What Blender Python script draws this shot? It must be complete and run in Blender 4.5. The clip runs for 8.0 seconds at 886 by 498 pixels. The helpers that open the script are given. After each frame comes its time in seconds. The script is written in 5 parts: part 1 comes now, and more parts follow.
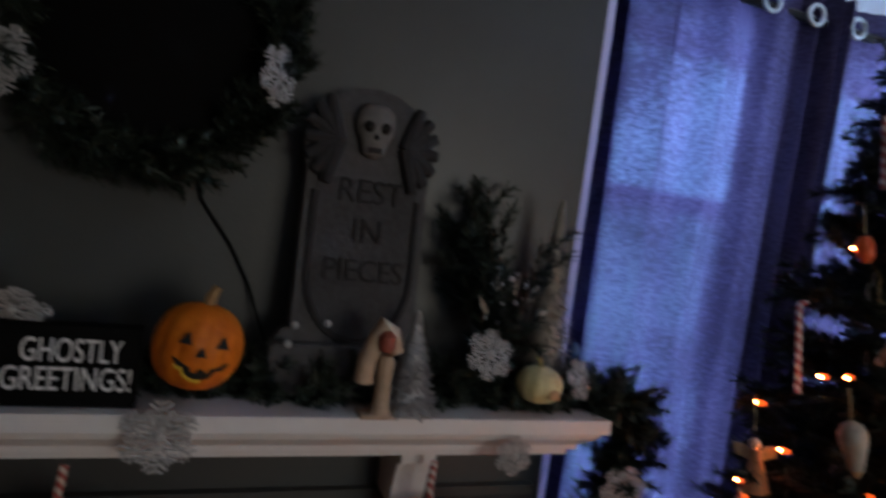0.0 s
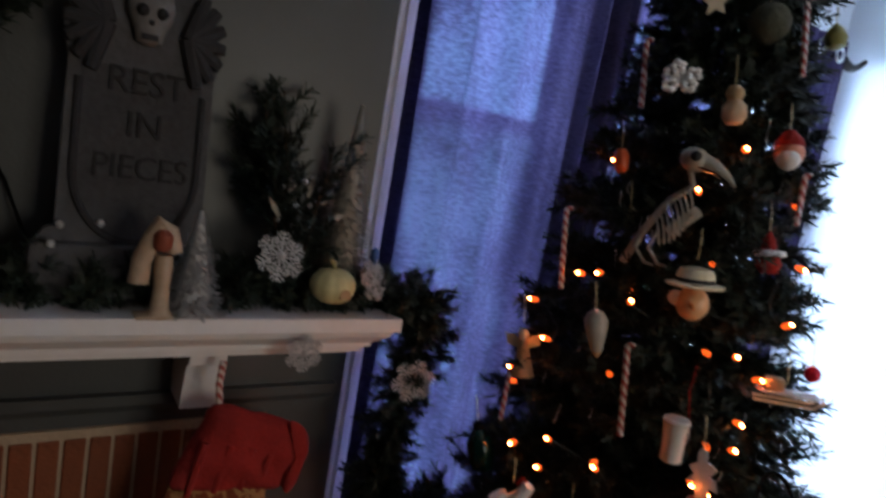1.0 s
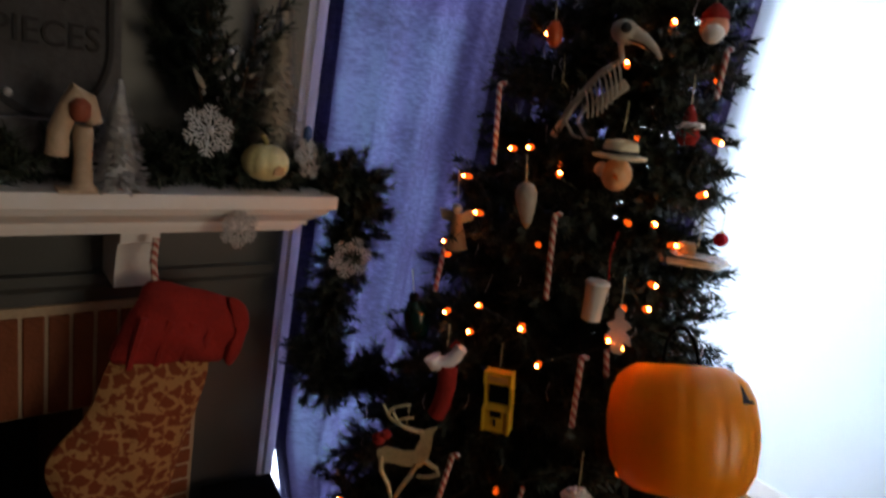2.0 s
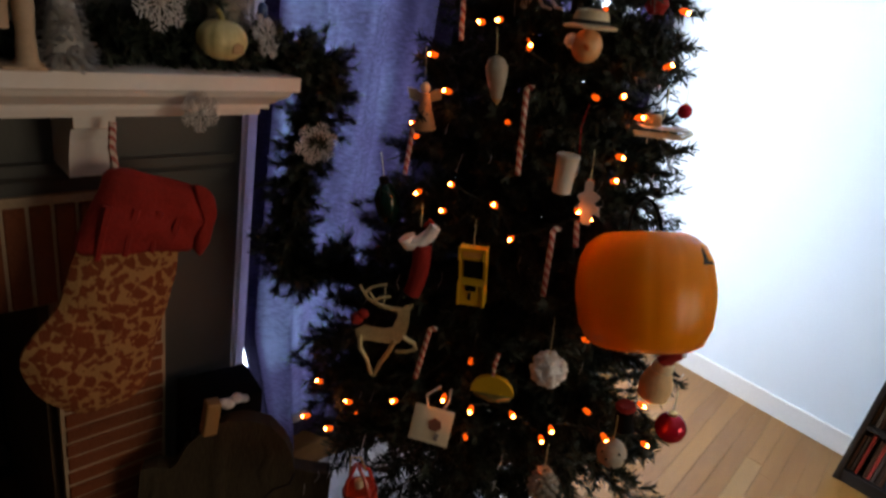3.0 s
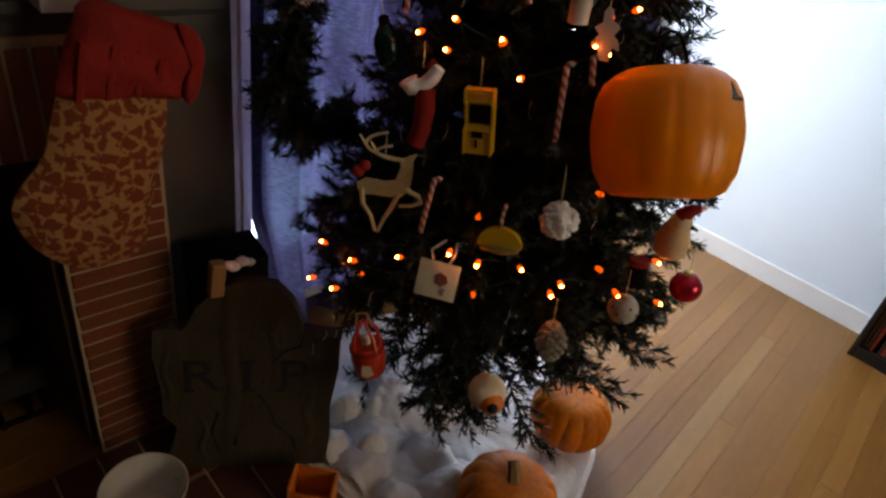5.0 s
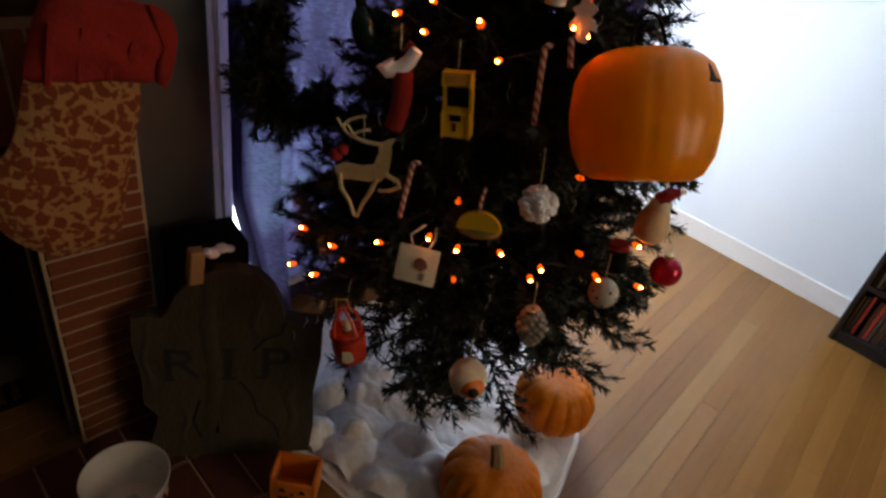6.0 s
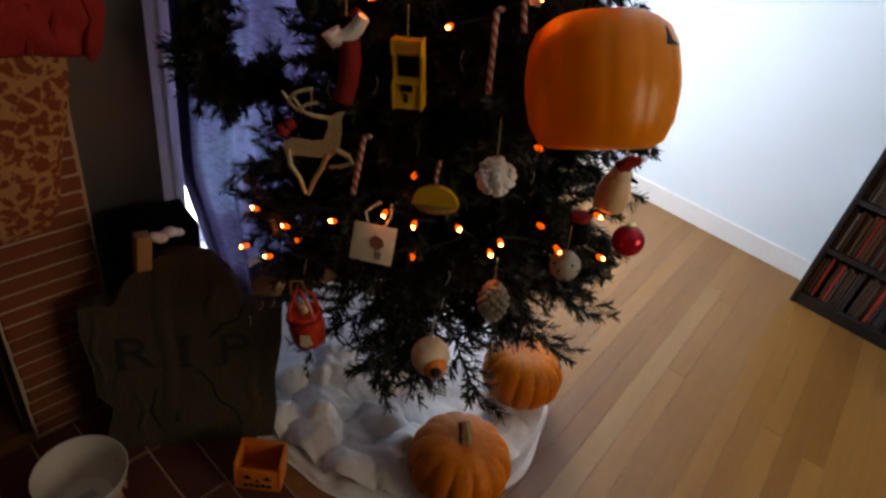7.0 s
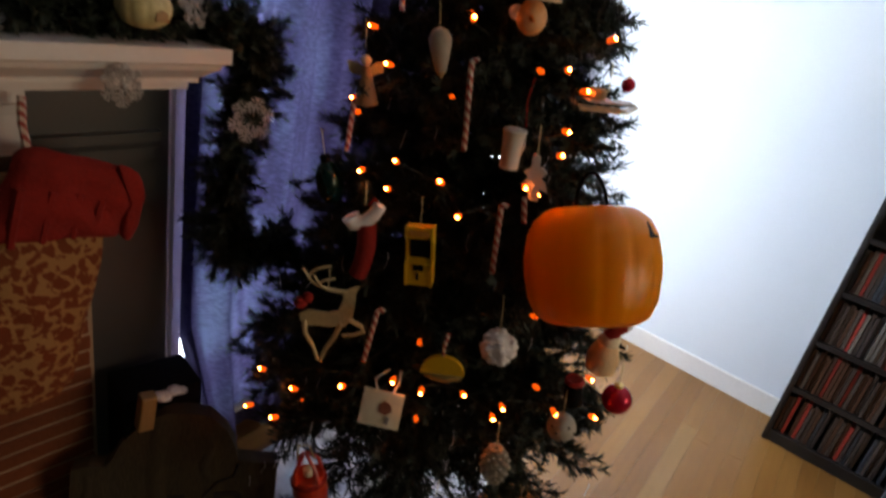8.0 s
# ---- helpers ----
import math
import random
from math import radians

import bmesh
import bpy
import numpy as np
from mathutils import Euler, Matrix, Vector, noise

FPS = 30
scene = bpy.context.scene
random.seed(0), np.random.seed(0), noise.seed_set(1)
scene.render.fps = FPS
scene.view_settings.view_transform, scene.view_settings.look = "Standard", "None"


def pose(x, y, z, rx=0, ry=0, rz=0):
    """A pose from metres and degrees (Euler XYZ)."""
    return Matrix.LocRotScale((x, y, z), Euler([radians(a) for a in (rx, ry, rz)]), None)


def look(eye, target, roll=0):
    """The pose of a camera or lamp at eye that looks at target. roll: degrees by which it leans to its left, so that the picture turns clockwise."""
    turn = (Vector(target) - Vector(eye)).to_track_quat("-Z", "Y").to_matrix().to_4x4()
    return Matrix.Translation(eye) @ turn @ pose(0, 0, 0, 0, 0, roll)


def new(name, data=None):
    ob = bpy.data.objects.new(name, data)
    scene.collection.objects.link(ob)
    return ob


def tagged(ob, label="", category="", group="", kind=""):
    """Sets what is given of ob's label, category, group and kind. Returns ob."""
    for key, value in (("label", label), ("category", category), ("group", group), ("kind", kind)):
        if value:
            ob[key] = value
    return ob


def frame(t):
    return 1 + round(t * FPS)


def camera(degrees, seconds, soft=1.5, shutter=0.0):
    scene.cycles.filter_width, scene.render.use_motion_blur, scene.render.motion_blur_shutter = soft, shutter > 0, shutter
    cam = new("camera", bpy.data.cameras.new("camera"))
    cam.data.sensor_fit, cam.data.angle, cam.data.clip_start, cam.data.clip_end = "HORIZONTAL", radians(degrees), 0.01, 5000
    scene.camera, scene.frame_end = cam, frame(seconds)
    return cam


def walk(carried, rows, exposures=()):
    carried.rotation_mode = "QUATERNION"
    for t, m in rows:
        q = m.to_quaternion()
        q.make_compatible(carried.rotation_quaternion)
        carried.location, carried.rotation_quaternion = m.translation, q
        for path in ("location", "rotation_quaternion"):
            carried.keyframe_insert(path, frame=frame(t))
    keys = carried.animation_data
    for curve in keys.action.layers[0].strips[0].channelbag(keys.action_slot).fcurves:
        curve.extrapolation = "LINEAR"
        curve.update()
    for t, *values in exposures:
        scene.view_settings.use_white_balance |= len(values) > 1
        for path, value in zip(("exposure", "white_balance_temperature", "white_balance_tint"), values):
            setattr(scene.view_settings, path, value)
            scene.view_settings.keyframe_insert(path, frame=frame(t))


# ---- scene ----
cam = camera(71.04, 8.0, 2.6, 0.5)
PATH = [
    (0, (-0.7207, -0.9348, 1.6732), (-0.0259, 0.9377, 1.5678), 7.70),
    (0.5, (-0.6699, -0.9639, 1.6658), (0.2919, 0.7800, 1.4816), 9.44),
    (1, (-0.6192, -1.0071, 1.6550), (0.4937, 0.6316, 1.3795), 9.82),
    (1.5, (-0.6070, -1.0402, 1.6370), (0.5787, 0.5176, 1.2279), 10.77),
    (3, (-0.6685, -1.0302, 1.5610), (0.7042, 0.1907, 0.7702), 11.09),
    (3.5, (-0.6600, -1.0642, 1.5240), (0.6642, 0.1446, 0.6377), 11.92),
    (4, (-0.6543, -1.0586, 1.4892), (0.6234, 0.1250, 0.5061), 10.58),
    (4.5, (-0.6363, -1.0507, 1.4622), (0.6233, 0.0888, 0.4063), 10.51),
    (6, (-0.6137, -1.0631, 1.4500), (0.6606, 0.0157, 0.3490), 11.19),
    (6.5, (-0.5662, -1.0732, 1.4215), (0.7532, -0.1204, 0.2590), 11.03),
    (7, (-0.5721, -1.0596, 1.4358), (0.7415, -0.0862, 0.2839), 11.44),
    (7.5, (-0.6100, -1.0297, 1.4981), (0.8249, -0.0299, 0.5279), 12.44),
    (8, (-0.6565, -1.0058, 1.5449), (0.8343, 0.0516, 0.7329), 12.26),
]
EXPOSURES = [(0, 0.05, 5300, 10), (1, 0.05, 5600, 10), (1.7, 0, 6200, 10), (3, -0.13, 6850, 11), (6, -0.24, 7200, 13), (8, -0.2, 7100, 13)]
walk(cam, [(t, look(eye, target, roll)) for t, eye, target, roll in PATH], EXPOSURES)
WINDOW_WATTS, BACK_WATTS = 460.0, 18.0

# ---- light ----
world = bpy.data.worlds.new("world")
scene.world = world
world.use_nodes = True
wn = world.node_tree
sky = wn.nodes.new("ShaderNodeTexSky")
sky.sky_type, sky.sun_disc, sky.sun_elevation, sky.sun_rotation = "NISHITA", False, radians(35), radians(20)
bg = wn.nodes["Background"]
bg.inputs["Strength"].default_value = 0.10
wn.links.new(sky.outputs["Color"], bg.inputs["Color"])


def area_lamp(name, m, w, h, watts, colour):
    d = bpy.data.lights.new(name, "AREA")
    d.shape, d.size, d.size_y, d.energy, d.color = "RECTANGLE", w, h, watts, colour
    ob = new(name, d)
    ob.matrix_world = m
    return ob


# daylight in the window opening, and a warm fill lamp added behind
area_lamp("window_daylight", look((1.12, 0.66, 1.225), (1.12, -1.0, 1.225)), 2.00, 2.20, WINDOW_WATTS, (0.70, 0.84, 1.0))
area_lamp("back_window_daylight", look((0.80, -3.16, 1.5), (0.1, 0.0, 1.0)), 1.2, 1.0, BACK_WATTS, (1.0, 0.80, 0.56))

# ---- materials ----
def mat(name, colour, rough=0.6, metal=0.0, vary=0.15, scale=8.0, fine=90.0, bump=0.15, spec=0.5, stretch=(1, 1, 1), second=None, mix=0.5, coord="Object", trans=0.0, rand=0.0):
    """Procedural surface: two scales of colour noise and a fine bump."""
    m = bpy.data.materials.new(name)
    m.use_nodes = True
    nt = m.node_tree
    N, L = nt.nodes, nt.links
    b = N["Principled BSDF"]
    tc = N.new("ShaderNodeTexCoord")
    mp = N.new("ShaderNodeMapping")
    mp.inputs["Scale"].default_value = stretch
    L.new(tc.outputs[coord], mp.inputs["Vector"])
    n1 = N.new("ShaderNodeTexNoise")
    n1.inputs["Scale"].default_value, n1.inputs["Detail"].default_value = scale, 4
    n2 = N.new("ShaderNodeTexNoise")
    n2.inputs["Scale"].default_value, n2.inputs["Detail"].default_value = fine, 3
    for n in (n1, n2):
        L.new(mp.outputs["Vector"], n.inputs["Vector"])
    add = N.new("ShaderNodeMath")
    add.operation = "ADD"
    L.new(n1.outputs["Fac"], add.inputs[0])
    L.new(n2.outputs["Fac"], add.inputs[1])
    fac = add.outputs[0]
    if rand:
        oi = N.new("ShaderNodeObjectInfo")
        ma = N.new("ShaderNodeMath")
        ma.operation = "MULTIPLY_ADD"
        L.new(oi.outputs["Random"], ma.inputs[0])
        ma.inputs[1].default_value = rand
        L.new(fac, ma.inputs[2])
        fac = ma.outputs[0]
    ramp = N.new("ShaderNodeMapRange")
    ramp.inputs["From Min"].default_value, ramp.inputs["From Max"].default_value = 0.55, 1.45 + rand
    L.new(fac, ramp.inputs["Value"])
    c = N.new("ShaderNodeMix")
    c.data_type = "RGBA"
    lo = tuple(max(0, x * (1 - vary)) for x in colour)
    hi = tuple(min(1, x * (1 + vary)) for x in colour)
    if second:
        hi = second
    c.inputs[6].default_value, c.inputs[7].default_value = (*lo, 1), (*hi, 1)
    L.new(ramp.outputs[0], c.inputs[0])
    L.new(c.outputs[2], b.inputs["Base Color"])
    b.inputs["Roughness"].default_value, b.inputs["Metallic"].default_value = rough, metal
    b.inputs["Specular IOR Level"].default_value = spec
    if trans:
        b.inputs["Transmission Weight"].default_value = trans
    bp = N.new("ShaderNodeBump")
    bp.inputs["Strength"].default_value, bp.inputs["Distance"].default_value = bump, 0.004
    L.new(n2.outputs["Fac"], bp.inputs["Height"])
    L.new(bp.outputs["Normal"], b.inputs["Normal"])
    return m


def glow(name, colour, strength):
    m = bpy.data.materials.new(name)
    m.use_nodes = True
    b = m.node_tree.nodes["Principled BSDF"]
    b.inputs["Base Color"].default_value = (*colour, 1)
    b.inputs["Emission Color"].default_value = (*colour, 1)
    b.inputs["Emission Strength"].default_value = strength
    return m


def cloth(name, colour, through_colour, open_weave, slub=(6, 6, 90), share=0.55, bump=0.5):
    """Backlit woven cloth: diffuse, translucent and a little open between its threads, with slubs in the weave."""
    m = bpy.data.materials.new(name)
    m.use_nodes = True
    nt = m.node_tree
    N, L = nt.nodes, nt.links
    N.remove(N["Principled BSDF"])
    out = N["Material Output"]
    tc = N.new("ShaderNodeTexCoord")
    mp = N.new("ShaderNodeMapping")
    mp.inputs["Scale"].default_value = slub
    L.new(tc.outputs["Object"], mp.inputs["Vector"])
    n = N.new("ShaderNodeTexNoise")
    n.inputs["Scale"].default_value, n.inputs["Detail"].default_value = 1.6, 6
    L.new(mp.outputs["Vector"], n.inputs["Vector"])
    r = N.new("ShaderNodeMapRange")
    r.inputs["From Min"].default_value, r.inputs["From Max"].default_value = 0.82, 1.18
    # broad patches put uneven backlight into the cloth's tone
    broad = N.new("ShaderNodeTexNoise")
    broad.inputs["Scale"].default_value, broad.inputs["Detail"].default_value = 3.0, 2
    L.new(tc.outputs["Object"], broad.inputs["Vector"])
    both = N.new("ShaderNodeMath")
    both.operation = "ADD"
    L.new(n.outputs["Fac"], both.inputs[0])
    L.new(broad.outputs["Fac"], both.inputs[1])
    L.new(both.outputs[0], r.inputs["Value"])
    mixes = []
    for col, k, top in ((colour, 0.85, 1.6), (through_colour, 0.75, 1.3), (open_weave, 0.0, 2.2)):
        c = N.new("ShaderNodeMix")
        c.data_type = "RGBA"
        c.inputs[6].default_value = (*[x * k for x in col], 1)
        c.inputs[7].default_value = (*[min(1, x * top) for x in col], 1)
        L.new(r.outputs[0], c.inputs[0])
        mixes.append(c.outputs[2])
    d, t, mx = N.new("ShaderNodeBsdfDiffuse"), N.new("ShaderNodeBsdfTranslucent"), N.new("ShaderNodeMixShader")
    L.new(mixes[0], d.inputs["Color"])
    L.new(mixes[1], t.inputs["Color"])
    mx.inputs[0].default_value = share
    b = N.new("ShaderNodeBump")
    b.inputs["Strength"].default_value, b.inputs["Distance"].default_value = bump, 0.003
    L.new(n.outputs["Fac"], b.inputs["Height"])
    L.new(b.outputs["Normal"], d.inputs["Normal"])
    L.new(b.outputs["Normal"], t.inputs["Normal"])
    L.new(d.outputs[0], mx.inputs[1])
    L.new(t.outputs[0], mx.inputs[2])
    gap, both_ways = N.new("ShaderNodeBsdfTransparent"), N.new("ShaderNodeAddShader")
    L.new(mixes[2], gap.inputs["Color"])
    L.new(mx.outputs[0], both_ways.inputs[0])
    L.new(gap.outputs[0], both_ways.inputs[1])
    L.new(both_ways.outputs[0], out.inputs["Surface"])
    return m


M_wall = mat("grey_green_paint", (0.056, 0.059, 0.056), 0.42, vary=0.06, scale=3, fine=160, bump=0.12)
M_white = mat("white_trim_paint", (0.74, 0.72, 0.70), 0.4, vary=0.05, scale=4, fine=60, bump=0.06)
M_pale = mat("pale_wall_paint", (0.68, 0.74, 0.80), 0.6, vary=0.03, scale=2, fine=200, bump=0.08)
M_ceil = mat("ceiling_paint", (0.75, 0.75, 0.74), 0.8, vary=0.03, scale=3, fine=160, bump=0.1)
M_brick = mat("fired_brick", (0.19, 0.050, 0.013), 0.8, vary=0.4, scale=14, fine=130, bump=0.5, rand=0.5, coord="Object")
M_mortar = mat("mortar", (0.42, 0.31, 0.20), 0.9, vary=0.2, fine=140, bump=0.4)
M_tile = mat("hearth_tile", (0.085, 0.022, 0.014), 0.55, vary=0.35, scale=10, fine=100, bump=0.3, rand=0.4)
M_soot = mat("sooted_firebox", (0.012, 0.011, 0.01), 0.95, vary=0.4, scale=6, fine=50, bump=0.3)
M_log = mat("burnt_log", (0.022, 0.018, 0.015), 0.9, vary=0.6, scale=9, fine=60, bump=0.8, stretch=(1, 6, 6))
M_needle = mat("dark_pine_needles", (0.010, 0.018, 0.013), 0.55, vary=0.45, scale=9, fine=60, bump=0.0, second=(0.034, 0.048, 0.032), spec=0.3)
M_bark = mat("dark_bark", (0.06, 0.035, 0.020), 0.9, vary=0.4, fine=70, bump=0.6)
M_curtain = cloth("purple_woven_curtain", (0.115, 0.100, 0.205), (0.0090, 0.0074, 0.0178), (0.0020, 0.0034, 0.0052), slub=(32, 32, 85))
M_black = mat("black_plastic", (0.004, 0.004, 0.004), 0.8, vary=0.2, fine=80, bump=0.1, spec=0.08)
M_blackwood = mat("black_laminate", (0.018, 0.017, 0.017), 0.4, vary=0.25, scale=5, fine=70, bump=0.1)
M_rod = mat("dark_bronze_metal", (0.03, 0.025, 0.022), 0.35, 0.8, vary=0.2)
M_steel = mat("brushed_steel_ring", (0.6, 0.6, 0.6), 0.3, 1.0, vary=0.1)
M_pumpkin = mat("pumpkin_skin", (0.60, 0.13, 0.003), 0.45, vary=0.2, scale=9, fine=70, bump=0.2, second=(0.74, 0.21, 0.006), spec=0.2)
M_pail = mat("orange_moulded_plastic", (1.0, 0.36, 0.006), 0.32, vary=0.05, scale=5, fine=50, bump=0.04)
M_stem = mat("dry_stem", (0.30, 0.19, 0.08), 0.8, vary=0.4, scale=20, fine=80, bump=0.5)
M_greenstem = mat("greenish_stem", (0.25, 0.22, 0.08), 0.7, vary=0.3)
M_cream = mat("cream_plaster", (0.72, 0.62, 0.42), 0.6, vary=0.12, fine=60, bump=0.15)
M_bone = mat("aged_bone_plastic", (0.36, 0.34, 0.285), 0.5, vary=0.2, scale=20, fine=80, bump=0.15)
M_fluff = mat("white_fleece", (0.80, 0.79, 0.80), 0.95, vary=0.08, scale=10, fine=70, bump=0.6)
M_red = mat("red_plush", (0.24, 0.008, 0.004), 0.9, vary=0.25, scale=16, fine=150, bump=0.5)
M_redgloss = mat("red_glass_gloss", (0.42, 0.01, 0.035), 0.12, 0.5, vary=0.1, bump=0.0)
M_orange = mat("orange_wax", (0.75, 0.20, 0.02), 0.45, vary=0.15)
M_yellow = mat("yellow_enamel", (0.66, 0.40, 0.02), 0.4, vary=0.1)
M_gold = mat("gold_glitter", (0.55, 0.48, 0.27), 0.4, 0.5, vary=0.3, scale=40, fine=300, bump=0.6)
M_silver = mat("silver_glitter", (0.62, 0.62, 0.64), 0.35, 0.4, vary=0.3, scale=40, fine=300, bump=0.6)
M_snowflake = mat("frosted_snowflake", (0.42, 0.42, 0.42), 0.5, vary=0.1, fine=200, bump=0.3)
M_stone = mat("painted_foam_stone", (0.070, 0.069, 0.072), 0.85, vary=0.3, scale=14, fine=80, bump=0.5)
M_stonedark = mat("dark_stone_paint", (0.024, 0.024, 0.026), 0.85, vary=0.3, scale=14, fine=80, bump=0.5)
M_letter = mat("black_lettering", (0.012, 0.012, 0.012), 0.8, vary=0.1)
M_ripwood = mat("weathered_grey_board", (0.040, 0.030, 0.014), 0.85, vary=0.45, scale=5, fine=60, bump=0.4, stretch=(5, 5, 0.8), second=(0.074, 0.057, 0.029))
M_whiteletter = mat("white_lettering", (0.75, 0.75, 0.75), 0.6, vary=0.05)
M_china = mat("white_glazed_china", (0.60, 0.58, 0.52), 0.25, vary=0.06, bump=0.02)
M_brass = mat("brass", (0.5, 0.35, 0.12), 0.3, 0.9, vary=0.1)
M_greenglass = mat("dark_green_glass", (0.003, 0.025, 0.022), 0.15, 0.3, vary=0.1, bump=0)
M_tan = mat("tan_resin", (0.42, 0.27, 0.13), 0.6, vary=0.2)
M_wire = mat("dark_green_wire", (0.012, 0.02, 0.014), 0.5, vary=0.1)
M_spine = mat("dark_case_spines", (0.035, 0.026, 0.026), 0.35, vary=0.5, scale=30, fine=60, rand=1.2, second=(0.11, 0.09, 0.08))
M_spinered = mat("red_case_spine", (0.35, 0.04, 0.03), 0.35, vary=0.3, scale=30)
M_bulb = glow("amber_bulb_glass", (1.0, 0.11, 0.005), 1.3)
M_core = glow("amber_filament_glow", (1.0, 0.17, 0.025), 160.0)
M_paper = mat("cream_card", (0.70, 0.62, 0.45), 0.7, vary=0.08)
M_frostgold = mat("pale_glitter", (0.30, 0.27, 0.22), 0.5, 0.2, vary=0.3, scale=60, fine=300, bump=0.6)
M_glass = mat("window_glass", (1, 1, 1), 0.0, vary=0.0, bump=0.0, trans=1.0)
M_bin = mat("slate_blue_fabric", (0.03, 0.035, 0.05), 0.8, vary=0.2)
M_floorpale = mat("pale_oak_strip", (0.27, 0.140, 0.045), 0.32, vary=0.18, scale=3, fine=26, bump=0.08, stretch=(1.2, 16, 8))
M_sootbrick = mat("sooted_brown_brick", (0.075, 0.045, 0.022), 0.9, vary=0.5, scale=7, fine=50, bump=0.5)
M_spinebrown = mat("brown_case_spine", (0.06, 0.028, 0.016), 0.4, vary=0.4, scale=30)
M_spinepale = mat("pale_case_spine", (0.16, 0.15, 0.135), 0.4, vary=0.3, scale=30)
M_spineblue = mat("grey_blue_case_spine", (0.035, 0.045, 0.06), 0.4, vary=0.4, scale=30)
M_screen = bpy.data.materials.new("insect_screen")
M_screen.use_nodes = True
M_floor = mat("oak_strip", (0.185, 0.068, 0.013), 0.32, vary=0.22, scale=3, fine=26, bump=0.08, stretch=(1.2, 16, 8), rand=0.9, second=(0.29, 0.135, 0.035))


def backlit(m, colour, share):
    """Lets part of the light through a thin wall of m, tinted."""
    N, L = m.node_tree.nodes, m.node_tree.links
    t, mx = N.new("ShaderNodeBsdfTranslucent"), N.new("ShaderNodeMixShader")
    t.inputs["Color"].default_value = (*colour, 1)
    mx.inputs[0].default_value = share
    L.new(N["Principled BSDF"].outputs[0], mx.inputs[1])
    L.new(t.outputs[0], mx.inputs[2])
    L.new(mx.outputs[0], N["Material Output"].inputs["Surface"])


backlit(M_pail, (1.0, 0.36, 0.012), 0.35)

# added dark sheet, mostly open: dims daylight behind the lower curtain
sn_ = M_screen.node_tree
sn_.nodes["Principled BSDF"].inputs["Base Color"].default_value = (0.03, 0.03, 0.03, 1)
sn_.nodes["Principled BSDF"].inputs["Alpha"].default_value = 0.24


def striped(name, a, b, turns, axis="Z", lean=1.0):
    """Two-colour spiral stripes, as on a candy cane."""
    m = bpy.data.materials.new(name)
    m.use_nodes = True
    N, L = m.node_tree.nodes, m.node_tree.links
    tc = N.new("ShaderNodeTexCoord")
    w = N.new("ShaderNodeTexWave")
    w.bands_direction = "DIAGONAL"
    w.inputs["Scale"].default_value, w.inputs["Distortion"].default_value = turns, 0.6
    L.new(tc.outputs["Object"], w.inputs["Vector"])
    c = N.new("ShaderNodeMix")
    c.data_type = "RGBA"
    c.inputs[6].default_value, c.inputs[7].default_value = (*a, 1), (*b, 1)
    L.new(w.outputs["Fac"], c.inputs[0])
    L.new(c.outputs[2], N["Principled BSDF"].inputs["Base Color"])
    N["Principled BSDF"].inputs["Roughness"].default_value = 0.3
    return m


M_candy = striped("red_white_candy", (0.66, 0.58, 0.50), (0.34, 0.03, 0.02), 36)


def leafprint(name):
    """Cream fabric printed with russet leaf shapes."""
    m = mat(name, (0.60, 0.43, 0.24), 0.9, vary=0.1, scale=20, fine=200, bump=0.4)
    N, L = m.node_tree.nodes, m.node_tree.links
    tc = N.new("ShaderNodeTexCoord")
    v = N.new("ShaderNodeTexVoronoi")
    v.feature = "DISTANCE_TO_EDGE"
    v.inputs["Scale"].default_value = 40
    n = N.new("ShaderNodeTexNoise")
    n.inputs["Scale"].default_value, n.inputs["Detail"].default_value = 60, 5
    L.new(tc.outputs["Object"], v.inputs["Vector"])
    L.new(tc.outputs["Object"], n.inputs["Vector"])
    a = N.new("ShaderNodeMath")
    a.operation = "MULTIPLY_ADD"
    L.new(n.outputs["Fac"], a.inputs[0])
    a.inputs[1].default_value = -1.15
    L.new(v.outputs["Distance"], a.inputs[2])
    r = N.new("ShaderNodeMapRange")
    r.inputs["From Min"].default_value, r.inputs["From Max"].default_value = -0.52, -0.44
    L.new(a.outputs[0], r.inputs["Value"])
    c = N.new("ShaderNodeMix")
    c.data_type = "RGBA"
    c.inputs[6].default_value, c.inputs[7].default_value = (0.35, 0.180, 0.062, 1), (0.17, 0.034, 0.006, 1)
    L.new(r.outputs[0], c.inputs[0])
    L.new(c.outputs[2], N["Principled BSDF"].inputs["Base Color"])
    return m


M_leaf = leafprint("leaf_print_fabric")

